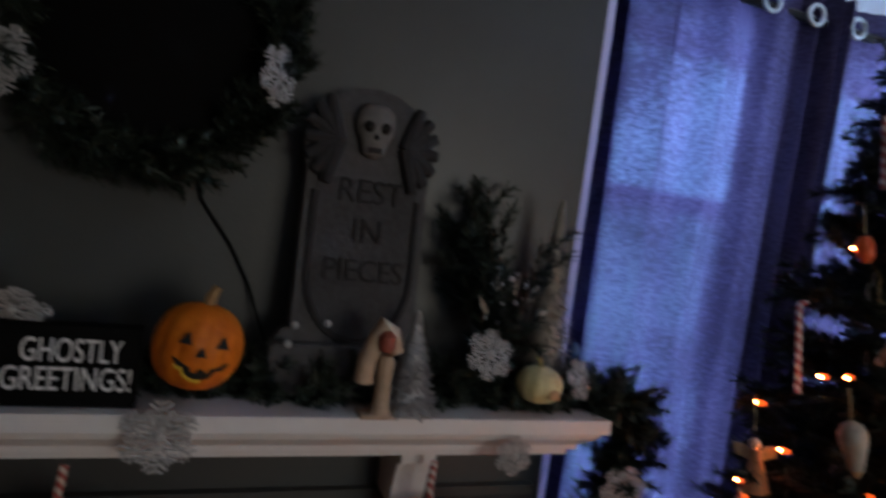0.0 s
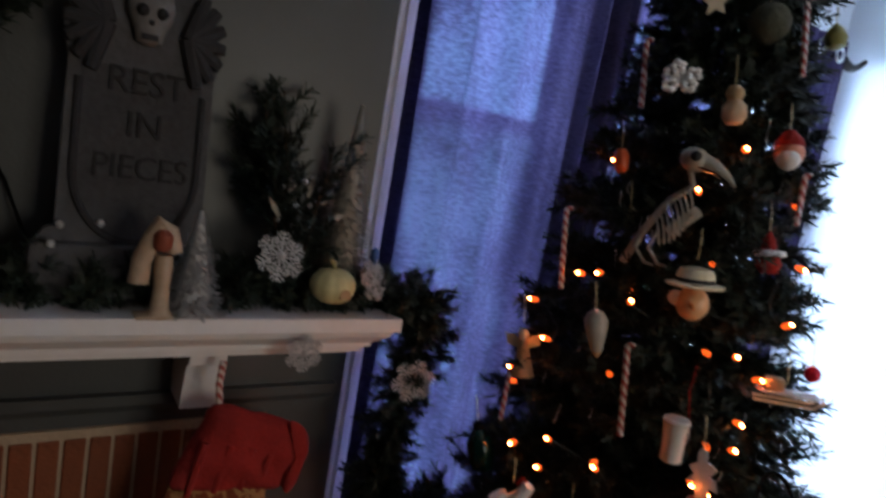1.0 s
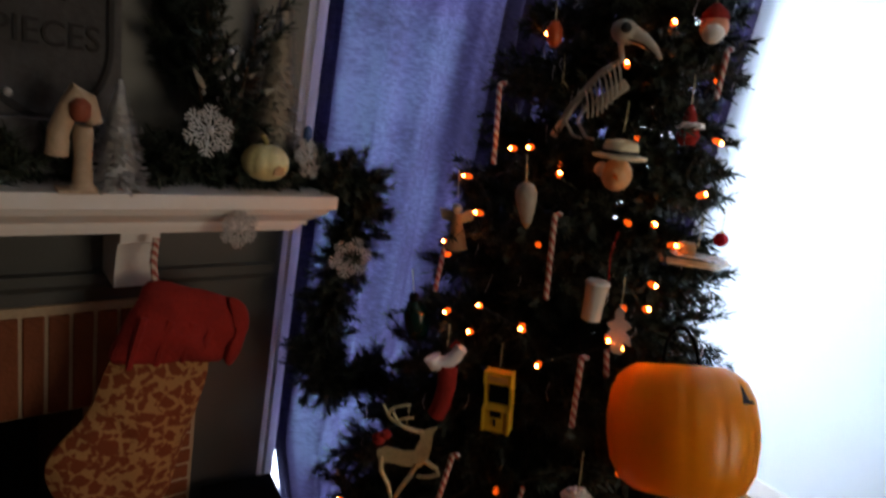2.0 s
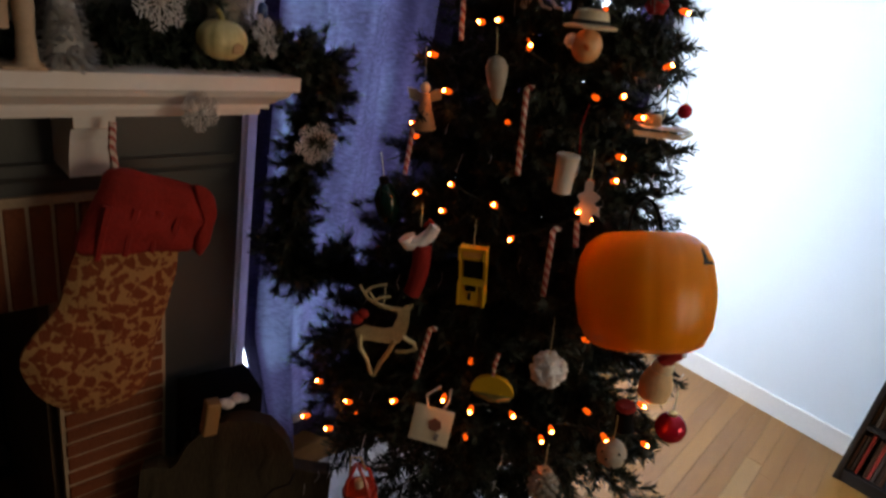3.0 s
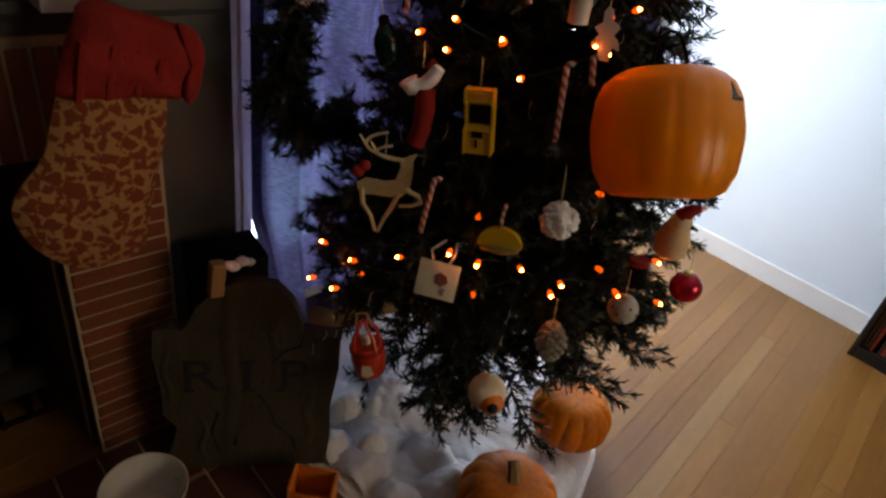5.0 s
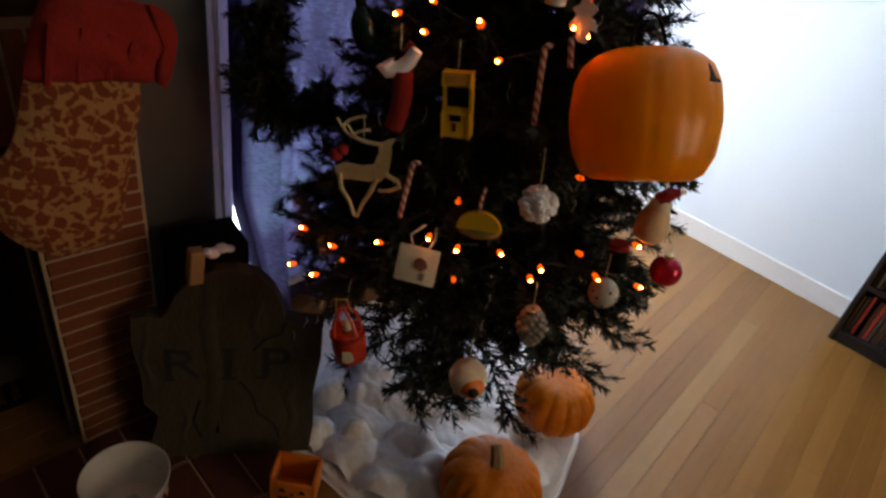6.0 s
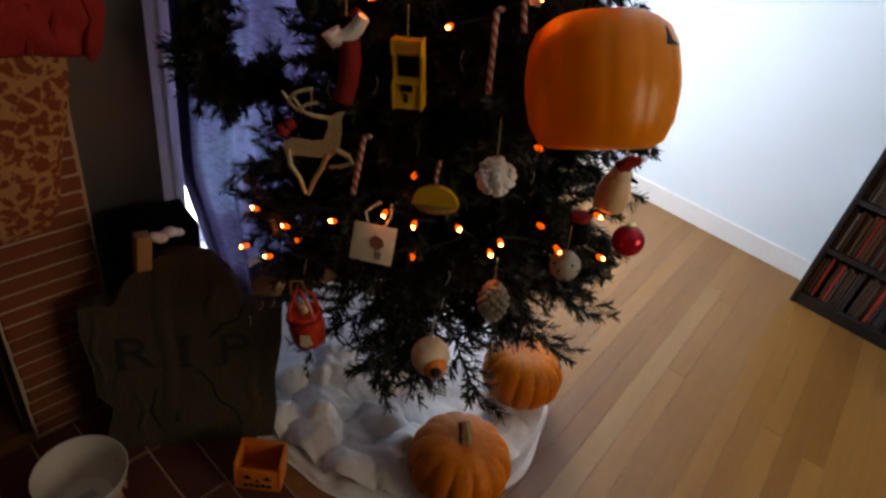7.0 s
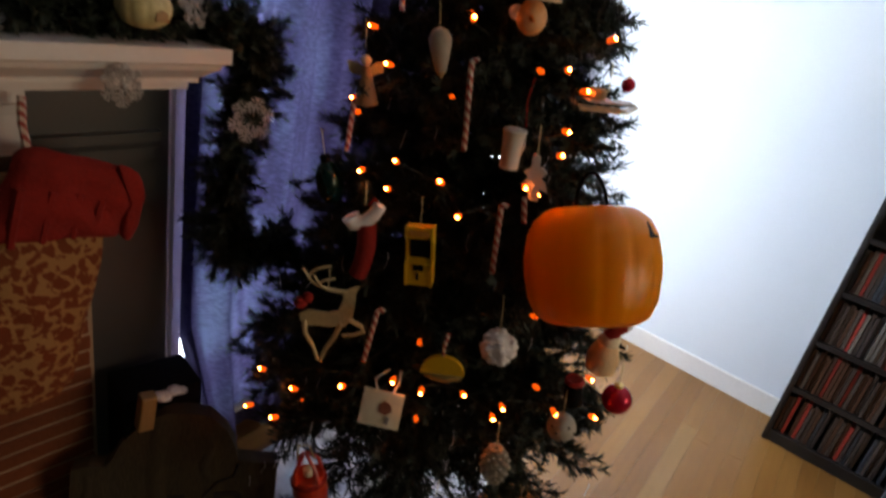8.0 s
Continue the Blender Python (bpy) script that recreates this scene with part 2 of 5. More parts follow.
# ---- mesh helpers ----
class Mesh:
    """Collects vertices and faces of one part."""

    def __init__(self):
        self.v, self.f = [], []

    def add(self, vs, fs, m=None):
        o = len(self.v)
        self.v += [tuple(m @ Vector(p)) if m else tuple(p) for p in vs]
        self.f += [tuple(i + o for i in f) for f in fs]
        return self

    def box(self, sx, sy, sz, m=None, b=0.0):
        """A box centred at m's origin, its edges bevelled by b."""
        bm = bmesh.new()
        bmesh.ops.create_cube(bm, size=1, matrix=Matrix.Diagonal((sx, sy, sz, 1)))
        if b:
            bmesh.ops.bevel(bm, geom=bm.edges[:], offset=b, segments=2, profile=0.5, affect="EDGES")
        bm.verts.index_update()
        self.add([v.co for v in bm.verts], [[v.index for v in f.verts] for f in bm.faces], m)
        bm.free()
        return self

    def lathe(self, profile, seg=24, m=None, ribs=0, depth=0.0, squash=1.0):
        """Turns (radius, height) pairs round z; ribs press grooves into the side."""
        vs, fs = [], []
        for r, z in profile:
            for k in range(seg):
                a = 2 * math.pi * k / seg
                q = r * (1 - depth * (1 - abs(math.sin(a * ribs / 2))) ** 2) if ribs else r
                vs.append((q * math.cos(a), q * math.sin(a) * squash, z))
        for i in range(len(profile) - 1):
            for k in range(seg):
                fs.append((i * seg + k, i * seg + (k + 1) % seg, (i + 1) * seg + (k + 1) % seg, (i + 1) * seg + k))
        fs.append(tuple(range(seg))[::-1])
        fs.append(tuple((len(profile) - 1) * seg + k for k in range(seg)))
        return self.add(vs, fs, m)

    def ball(self, r, m=None, seg=16, squash=1.0):
        n = seg // 2
        return self.lathe([(r * math.sin(math.pi * (i + 0.15) / (n + 0.3)), -r * squash * math.cos(math.pi * (i + 0.15) / (n + 0.3))) for i in range(n + 1)], seg, m)

    def tube(self, pts, r, seg=8, m=None, taper=1.0):
        """A round bar along pts; taper scales the last radius."""
        pts = [Vector(p) for p in pts]
        vs, fs = [], []
        n = len(pts)
        for i, p in enumerate(pts):
            d = (pts[min(i + 1, n - 1)] - pts[max(i - 1, 0)]).normalized()
            u = d.orthogonal().normalized() if i == 0 else (u - d * u.dot(d)).normalized()
            w = d.cross(u)
            q = r * (1 + (taper - 1) * i / (n - 1))
            for k in range(seg):
                a = 2 * math.pi * k / seg
                vs.append(p + u * (q * math.cos(a)) + w * (q * math.sin(a)))
        for i in range(n - 1):
            for k in range(seg):
                fs.append((i * seg + k, i * seg + (k + 1) % seg, (i + 1) * seg + (k + 1) % seg, (i + 1) * seg + k))
        fs += [tuple(range(seg))[::-1], tuple((n - 1) * seg + k for k in range(seg))]
        return self.add(vs, fs, m)

    def plate(self, outline, thick, m=None):
        """A flat cut-out: outline of (x, z), thick along y."""
        n = len(outline)
        vs = [(x, -thick / 2, z) for x, z in outline] + [(x, thick / 2, z) for x, z in outline]
        fs = [tuple(range(n)), tuple(range(n, 2 * n))[::-1]]
        fs += [(i, n + i, n + (i + 1) % n, (i + 1) % n) for i in range(n)]
        return self.add(vs, fs, m)

    def sweep(self, profile, x0, x1, m=None):
        """A moulding: profile of (y, z) run along x."""
        n = len(profile)
        vs = [(x0, y, z) for y, z in profile] + [(x1, y, z) for y, z in profile]
        fs = [tuple(range(n)), tuple(range(n, 2 * n))[::-1]] + [(i, n + i, n + (i + 1) % n, (i + 1) % n) for i in range(n)]
        return self.add(vs, fs, m)


def build(name, me, material, smooth=False):
    d = bpy.data.meshes.new(name)
    d.from_pydata(me.v, [], me.f)
    d.materials.append(material)
    bm = bmesh.new()
    bm.from_mesh(d)
    bmesh.ops.recalc_face_normals(bm, faces=bm.faces)
    bm.to_mesh(d)
    bm.free()
    if smooth:
        d.polygons.foreach_set("use_smooth", [True] * len(d.polygons))
        d.set_sharp_from_angle(angle=radians(42))
    return d


def part(name, me, material, parent, label="", smooth=True, m=None):
    ob = new(name, build(name, me, material, smooth))
    ob.parent = parent
    if m:
        ob.matrix_basis = m
    return tagged(ob, label)


def thing(name, m, label, category, group="", kind=""):
    """An Empty at a thing's base, to parent its parts."""
    ob = new(name)
    ob.empty_display_size = 0.05
    ob.matrix_basis = m
    return tagged(ob, label, category, group, kind)


def single(name, me, material, label, category="", kind="", smooth=False, m=None, group=""):
    ob = new(name, build(name, me, material, smooth))
    if m:
        ob.matrix_basis = m
    return tagged(ob, label, category, group, kind)


def at(x, y, z):
    return Matrix.Translation((x, y, z))


def block(x0, x1, y0, y1, z0, z1):
    return Mesh().box(x1 - x0, y1 - y0, z1 - z0, at((x0 + x1) / 2, (y0 + y1) / 2, (z0 + z1) / 2))


def facing(x, y, z, lean=0.0):
    """A pose on the tree whose -y side looks out of the tree."""
    a = math.degrees(math.atan2(y - TREE[1], x - TREE[0]))
    return pose(x, y, z, lean, 0, a + 90)

# ---- structure ----
WY, RX, BY = 0.45, 2.267, 0.205       # window wall, side wall, chimney breast face
LX, KY, CZ = -3.2, -3.1, 2.75         # far side wall, wall behind, ceiling
floor = single("floor", block(LX, RX, KY, WY + 0.3, -0.12, -0.012), M_floor, "pale oak strip floor, its boards running to the side wall", kind="structure")
single("ceiling", block(LX - 0.15, RX + 0.15, KY - 0.15, WY + 0.3, CZ, CZ + 0.1), M_ceil, "flat white painted ceiling", kind="structure")
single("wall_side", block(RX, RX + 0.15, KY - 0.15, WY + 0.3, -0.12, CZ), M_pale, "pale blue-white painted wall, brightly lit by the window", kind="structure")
single("wall_west", block(LX - 0.15, LX, KY - 0.15, WY + 0.3, -0.12, CZ), M_wall, "dark grey painted wall", kind="structure")
# unseen wall behind, with an opening added to hold the fill lamp
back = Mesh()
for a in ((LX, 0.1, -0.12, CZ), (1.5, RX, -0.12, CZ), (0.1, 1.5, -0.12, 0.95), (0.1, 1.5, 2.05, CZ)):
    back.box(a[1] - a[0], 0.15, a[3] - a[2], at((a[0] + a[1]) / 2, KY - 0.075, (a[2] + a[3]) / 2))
single("wall_south", back, M_wall, "unseen dark grey wall, its opening added for the fill lamp", kind="structure")

# chimney breast with the firebox opening
FB_L, FB_R, FB_T = -1.62, -0.395, 0.842
BR_R = -0.006
cb = Mesh().plate([(-2.0, -0.01), (FB_L, -0.01), (FB_L, FB_T), (FB_R, FB_T), (FB_R, -0.01), (BR_R, -0.01), (BR_R, CZ), (-2.0, CZ)], 0.50, at(0, BY + 0.25, 0))
breast = single("wall_chimney", cb, M_wall, "dark grey painted chimney breast over a brick fireplace", kind="structure")
fb = Mesh()
fb.box(FB_R - FB_L + 0.1, 0.03, 0.95, at((FB_L + FB_R) / 2, BY + 0.52, 0.45))
single("firebox", fb, M_soot, "soot-black back of the firebox", kind="structure")
for xj, y0 in ((FB_L + 0.008, 0.02), (FB_R - 0.008, 0.02)):
    single("firebox_jamb", block(xj - 0.01, xj + 0.01, BY + y0, BY + 0.50, -0.01, 0.85), M_sootbrick, "sooty brown side wall inside the fireplace", kind="structure")
single("wall_north_west", block(LX, -2.0, BY + 0.2, BY + 0.4, -0.12, CZ), M_wall, "dark grey painted wall", kind="structure")

# window wall: two piers, sill wall and head round the opening
W0, W1, WZ0, WZ1 = 0.158, 2.09, 0.13, 2.29
ww = Mesh()
for x0, x1, z0, z1 in ((W1, RX, -0.12, CZ), (W0, W1, -0.12, WZ0), (W0, W1, WZ1, CZ)):
    ww.box(x1 - x0, 0.16, z1 - z0, at((x0 + x1) / 2, WY + 0.08, (z0 + z1) / 2))
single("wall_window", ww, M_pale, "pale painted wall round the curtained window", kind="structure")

# pier takes the chimney's dark grey, so its shade is in the colour
single("wall_window_pier", block(BR_R, W0, WY, WY + 0.16, -0.12, CZ), M_wall, "pier between chimney and window, dark grey put in for shade", kind="structure")
win = thing("window_1", at(0, 0, 0), "wide white-framed window behind purple curtains", "window", kind="structure")
fr = Mesh()
for x0, x1, z0, z1 in ((W0, W0 + 0.035, WZ0, WZ1), (W1 - 0.05, W1, WZ0, WZ1), (W0 + 0.035, W1 - 0.05, WZ0, WZ0 + 0.05), (W0 + 0.035, W1 - 0.05, WZ1 - 0.05, WZ1)):
    fr.box(x1 - x0, 0.06, z1 - z0, at((x0 + x1) / 2, WY + 0.13, (z0 + z1) / 2), 0.004)
part("window_frame", fr, M_white, win)
for xm in (0.83, 1.46):
    part("mullion", Mesh().box(0.06, 0.05, WZ1 - WZ0 - 0.1, at(xm, WY + 0.13, (WZ0 + WZ1) / 2), 0.004), M_white, win)
for a, b in ((W0 + 0.035, 0.80), (0.86, 1.43), (1.49, W1 - 0.05)):
    part("meeting_rail", Mesh().box(b - a, 0.045, 0.06, at((a + b) / 2, WY + 0.13, 1.80), 0.004), M_white, win)
    part("insect_screen", Mesh().box(b - a, 0.003, 1.77 - WZ0 - 0.05, at((a + b) / 2, WY + 0.15, (1.77 + WZ0 + 0.05) / 2)), M_screen, win, "added dark sheet that dims daylight in the lower sash")
    pane = part("pane", Mesh().box(b - a, 0.006, WZ1 - WZ0 - 0.1, at((a + b) / 2, WY + 0.135, (WZ0 + WZ1) / 2)), M_glass, win)
    pane.visible_shadow = False
for x0, x1, z0, z1 in ((W1, W1 + 0.085, WZ0 - 0.02, WZ1 + 0.09), (W0, W1, WZ1, WZ1 + 0.09)):
    part("window_casing", Mesh().box(x1 - x0, 0.022, z1 - z0, at((x0 + x1) / 2, WY - 0.011, (z0 + z1) / 2), 0.004), M_white, win)
part("window_sill", Mesh().box(W1 - W0 + 0.06, 0.10, 0.03, at((W0 + W1) / 2 + 0.05, WY - 0.03, WZ0 - 0.018), 0.006), M_white, win)

# moulded white casing beside the window, behind the curtain's edge
edge = [(0.045, WY), (0.045, WY - 0.014), (0.052, WY - 0.020), (0.066, WY - 0.022), (0.116, WY - 0.022), (0.120, WY - 0.017), (0.125, WY - 0.016), (0.129, WY - 0.026), (0.154, WY - 0.026), (0.157, WY - 0.020), (0.157, WY)]
single("trim", Mesh().sweep(edge, 0.001, CZ - 0.002), M_white, "white painted window casing lit lavender by the curtain", kind="structure", m=Matrix(((0, 1, 0, 0), (0, 0, 1, 0), (1, 0, 0, 0), (0, 0, 0, 1))))
single("baseboard", block(RX - 0.014, RX, KY, WY, 0.0, 0.095), M_white, "white painted baseboard along the side wall", kind="structure")

# ---- curtains ----
def curtain(name, x0, x1, y, top, bottom, folds, amp, label, seed, bunch=None, pull=0.0, lap=()):
    rnd = random.Random(seed)
    nx, nz = int((x1 - x0) * 190), 26
    me = Mesh()
    ph = [rnd.uniform(0, 6.28) for _ in range(4)]
    vs = []
    for j in range(nz + 1):
        v = j / nz
        z = top + (bottom - top) * v
        for i in range(nx + 1):
            u = i / nx
            x = x0 + (x1 - x0) * u
            a = amp * (0.75 + 0.35 * math.sin(5 * u + ph[0]))
            k = a * math.sin(2 * math.pi * folds * (u + 0.010 * math.sin(3 * v + ph[1])) + ph[2])
            k += 0.3 * a * math.sin(2 * math.pi * folds * 2.3 * u + ph[3] + 1.2 * v)
            if bunch:
                w = math.exp(-((x - bunch[0]) / bunch[1]) ** 2)
                k = k * (1 - w) + w * 0.05 * math.sin((x - bunch[0]) / bunch[1] * 9.0)
            vs.append((x + 0.012 * math.sin(4 * v + 7 * u) + pull * max(0.0, v - 0.80) * (1 - u) ** 6, y + k, z))
    fs = [(j * (nx + 1) + i, j * (nx + 1) + i + 1, (j + 1) * (nx + 1) + i + 1, (j + 1) * (nx + 1) + i) for j in range(nz) for i in range(nx)]
    me.add(vs, fs)
    th = thing(name, at(0, 0, 0), label, "curtain", "curtains at the window")
    part("cloth", me, M_curtain, th)
    # extra layers added behind the cloth to block daylight and darken these strips
    for la, lb, layers in lap:
        for layer in range(1, layers + 1):
            lm, m_ = Mesh(), 28
            vs = [(la + (lb - la) * i / m_ + 0.006 * math.sin(4 * j / nz) + (pull * max(0.0, j / nz - 0.80) if la < x0 + 0.05 else 0.0), y + 0.045 + 0.020 * layer + 0.010 * math.sin(i * 1.1 + layer), top + (bottom - top) * j / nz) for j in range(nz + 1) for i in range(m_ + 1)]
            lm.add(vs, [(j * (m_ + 1) + i, j * (m_ + 1) + i + 1, (j + 1) * (m_ + 1) + i + 1, (j + 1) * (m_ + 1) + i) for j in range(nz) for i in range(m_)])
            part("folded_hem", lm, M_curtain, th, "extra cloth layer behind the fold, added to darken it")
    n = max(2, round((x1 - x0) / 0.16))
    for i in range(n):
        x = x0 + (x1 - x0) * (i + 0.5) / n
        ring = [(0.026 * math.cos(a), 0, 0.026 * math.sin(a)) for a in [2 * math.pi * k / 20 for k in range(21)]]
        part("grommet", Mesh().tube(ring, 0.006, 6), M_steel, th, "steel ring at the curtain's head", m=at(x, y - 0.035, ROD_Z))
    return th


ROD_Z, CY = 2.33, 0.36
curtain("curtain", 0.160, 1.40, CY, 2.40, 0.03, 6.5, 0.030, "long purple woven curtain glowing with daylight behind it", 3, (0.80, 0.075), 0.54, ((0.162, 0.196, 4), (0.60, 0.72, 1), (0.735, 0.868, 2)))
curtain("curtain", 1.78, 2.07, CY, 2.40, 0.03, 5, 0.022, "gathered purple curtain beside the white window casing", 5)
rod = thing("curtain_rod", at(0, 0, 0), "dark bronze curtain rod with a curled finial", "curtain rod")
part("rod", Mesh().tube([(0.10, CY - 0.005, ROD_Z), (2.10, CY - 0.005, ROD_Z)], 0.012, 10), M_rod, rod)
fin = [(2.09 + 0.14 * s, CY - 0.005 - 0.02 * s, ROD_Z - 0.03 * math.sin(3.0 * s) + 0.03 * s) for s in [k / 8 for k in range(9)]]
part("finial", Mesh().tube(fin, 0.022, 10, taper=0.5), M_rod, rod)
part("bracket", Mesh().box(0.03, 0.10, 0.05, at(2.085, 0.405, ROD_Z - 0.02), 0.006), M_rod, rod)
part("bracket", Mesh().box(0.03, 0.10, 0.05, at(0.135, 0.405, ROD_Z - 0.02), 0.006), M_rod, rod)

# ---- mantel ----
MZ = 1.340
mantel = thing("mantel_shelf", at(0, 0, 0), "white painted mantel shelf with stepped crown moulding", "mantel")
prof = [(0.0, MZ), (0.0, MZ - 0.026), (0.010, MZ - 0.030), (0.014, MZ - 0.040), (0.030, MZ - 0.052), (0.040, MZ - 0.060), (0.040, MZ - 0.068), (0.052, MZ - 0.071), (0.053, MZ - 0.083), (BY, MZ - 0.083), (BY, MZ)]
ms = Mesh()
n = len(prof)
vs = []
for x_end, sgn in ((-2.05, -1), (0.0, 1)):
    vs += [(x_end - sgn * min(p[0], 0.053), p[0], p[1]) for p in prof]
ms.add(vs, [tuple(range(n)), tuple(range(n, 2 * n))[::-1]] + [(i, n + i, n + (i + 1) % n, (i + 1) % n) for i in range(n)])
part("shelf", ms, M_white, mantel, smooth=False)
for cx in (-0.338, -1.70):
    cp = [(BY, 1.252), (0.075, 1.252), (0.075, 1.232), (0.092, 1.225), (0.10, 1.205), (0.108, 1.175), (0.112, 1.15), (0.112, 1.135), (BY, 1.135)]
    part("corbel", Mesh().sweep(cp, cx - 0.032, cx + 0.032), M_white, mantel, "white scrolled bracket", smooth=False)
fz = Mesh().sweep([(BY, 1.135), (BY - 0.02, 1.135), (BY - 0.02, 1.115), (BY - 0.01, 1.10), (BY - 0.01, 1.072), (BY, 1.072)], -2.0, -0.03)
single("frieze_moulding", fz, M_wall, "grey painted moulding between mantel and bricks", "moulding", kind="structure")

# ---- tree ----
TREE = (0.49, -0.235)


def tree_radius(z):
    return 0.49 - (max(z, 0.48) - 0.6) * 0.258


def needles(me_v, me_f, pts, length, per_m, rnd, width=0.0033, droop=0.0, stiff=0.75):
    """Needles all round a twig given as points."""
    for a, b in zip(pts, pts[1:]):
        d = b - a
        L = d.length
        if L < 1e-5:
            continue
        d = d / L
        u = d.orthogonal().normalized()
        w = d.cross(u)
        for _ in range(max(1, int(per_m * L))):
            p = a + (b - a) * rnd.random()
            an = rnd.uniform(0, 6.283)
            o = u * math.cos(an) + w * math.sin(an)
            t = (d * rnd.uniform(0.35, 0.95) + o * stiff).normalized()
            s = t.cross(d).normalized() * width
            q = p + t * (length * rnd.uniform(0.7, 1.15))
            i = len(me_v)
            me_v += [p + s * 0.6, p - s * 0.6, q - s * 0.35, q + s * 0.35]
            me_f.append((i, i + 1, i + 2, i + 3))


def raw_mesh(name, v, f, material):
    d = bpy.data.meshes.new(name)
    d.from_pydata([tuple(p) for p in v], [], f)
    d.materials.append(material)
    return d


def bough(v, f, wood, base, out, length, rnd, sub=8):
    """One bough: a stem with side twigs, all needled."""
    pts, p, d = [base.copy()], base.copy(), out.normalized()
    for i in range(6):
        d = (d + Vector((rnd.uniform(-.12, .12), rnd.uniform(-.12, .12), rnd.uniform(-.08, .10)))).normalized()
        p = p + d * (length / 6)
        pts.append(p.copy())
    wood.tube(pts, 0.004, 5, taper=0.35)
    needles(v, f, pts[1:], 0.026, 480, rnd)
    side = d.cross(Vector((0, 0, 1))).normalized()
    for k in range(sub):
        s = 0.18 + 0.80 * (k + rnd.random() * 0.5) / sub
        i = min(5, int(s * 6))
        q = pts[i].lerp(pts[i + 1], s * 6 - i)
        dd = (d * rnd.uniform(0.5, 1.0) + side * rnd.choice((-1, 1)) * rnd.uniform(0.4, 1.0) + Vector((0, 0, rnd.uniform(-0.45, 0.45)))).normalized()
        tl = rnd.uniform(0.05, 0.11) * (1.15 - 0.4 * s)
        mid = q + dd * tl * 0.5
        tw = [q, mid, mid + (dd + Vector((0, 0, rnd.uniform(-.3, .4)))).normalized() * tl * 0.5]
        needles(v, f, tw, 0.023, 620, rnd)


tree = thing("christmas_tree", at(*TREE, 0), "dark green artificial christmas tree crowded with ornaments and amber lights", "christmas tree")
rnd = random.Random(11)
tv, tf, wood = [], [], Mesh()
z = 0.53
while z < 2.42:
    R = tree_radius(z) if z < 2.2 else tree_radius(2.2) * (2.5 - z) / 0.3
    cnt = int(11 + 14 * R / 0.5)
    for k in range(cnt):
        a = 2 * math.pi * (k + rnd.uniform(-.4, .4)) / cnt
        r = R * rnd.uniform(0.74, 0.98) * (0.90 if z < 0.60 else 1.0)
        if z > 1.05 and math.cos(a + 0.94) > 0.55:
            r *= 0.90
        rise = rnd.uniform(-0.10, 0.18) if z > 0.70 else rnd.uniform(0.02, 0.15)
        base = Vector((0.02 * math.cos(a), 0.02 * math.sin(a), z - 0.05 * r))
        bough(tv, tf, wood, base, Vector((math.cos(a), math.sin(a), rise - 0.12)), r * 1.02, rnd, 9 + int(11 * r / 0.5))
    z += 0.062 + 0.015 * rnd.random()
for k in range(7):
    a = radians(192 + 8 * k)
    bough(tv, tf, wood, Vector((0.02 * math.cos(a), 0.02 * math.sin(a), 0.46)), Vector((math.cos(a), math.sin(a), rnd.uniform(-0.22, -0.05))), 0.42 * rnd.uniform(0.9, 1.1), rnd, 16)
for k in range(6):
    a = radians(148 + 7 * k)
    bough(tv, tf, wood, Vector((0.02 * math.cos(a), 0.02 * math.sin(a), 0.62 + 0.035 * ((k * 5) % 6))), Vector((math.cos(a), math.sin(a), rnd.uniform(-0.08, 0.06))), 0.47 * rnd.uniform(0.92, 1.04), rnd, 18)
crown = new("crown", raw_mesh("crown", tv, tf, M_needle))
crown.parent = tree
tagged(part("branch_wood", wood, M_bark, tree), kind="stuff")
tagged(crown, kind="stuff")
part("trunk", Mesh().tube([(0, 0, 0.02), (0, 0, 1.2), (0, 0, 2.45)], 0.022, 10, taper=0.3), M_bark, tree)
st = Mesh()
for k in range(4):
    st.tube([(0, 0, 0.08), (0.10 * math.cos(k * 1.571), 0.10 * math.sin(k * 1.571), 0.02)], 0.010, 8)
part("stand", st, M_black, tree)

# ---- pumpkins ----
def pumpkin(x, y, z, r, h, label, ribs=13, turn=0.0, tilt=0.0, stem=True):
    th = thing("pumpkin", pose(x, y, z, tilt, 0, turn), label, "pumpkin", "pumpkins under the tree")
    n = 14
    prof = []
    for i in range(n + 1):
        a = math.pi * i / n
        prof.append((max(0.012, r * math.sin(a) ** 0.8), h / 2 - h / 2 * math.cos(a) * (1 - 0.16 * (abs(math.cos(a)) ** 8))))
    part("body", Mesh().lathe(prof, 78, ribs=ribs, depth=0.07), M_pumpkin, th)
    if stem:
        part("stem", Mesh().tube([(0, 0, h * 0.86), (0.003, 0, h - 0.004), (0.012, 0.006, h + 0.014), (0.026, 0.012, h + 0.024)], 0.020, 7, taper=0.7), M_stem, th, "dry brown stem")
    return th


pumpkin(0.310, -0.590, 0.012, 0.132, 0.190, "round orange pumpkin with a dry stem on white fleece", turn=40)
pumpkin(0.690, -0.505, 0.012, 0.122, 0.185, "orange pumpkin with a greenish patch under the tree", turn=10, stem=False)

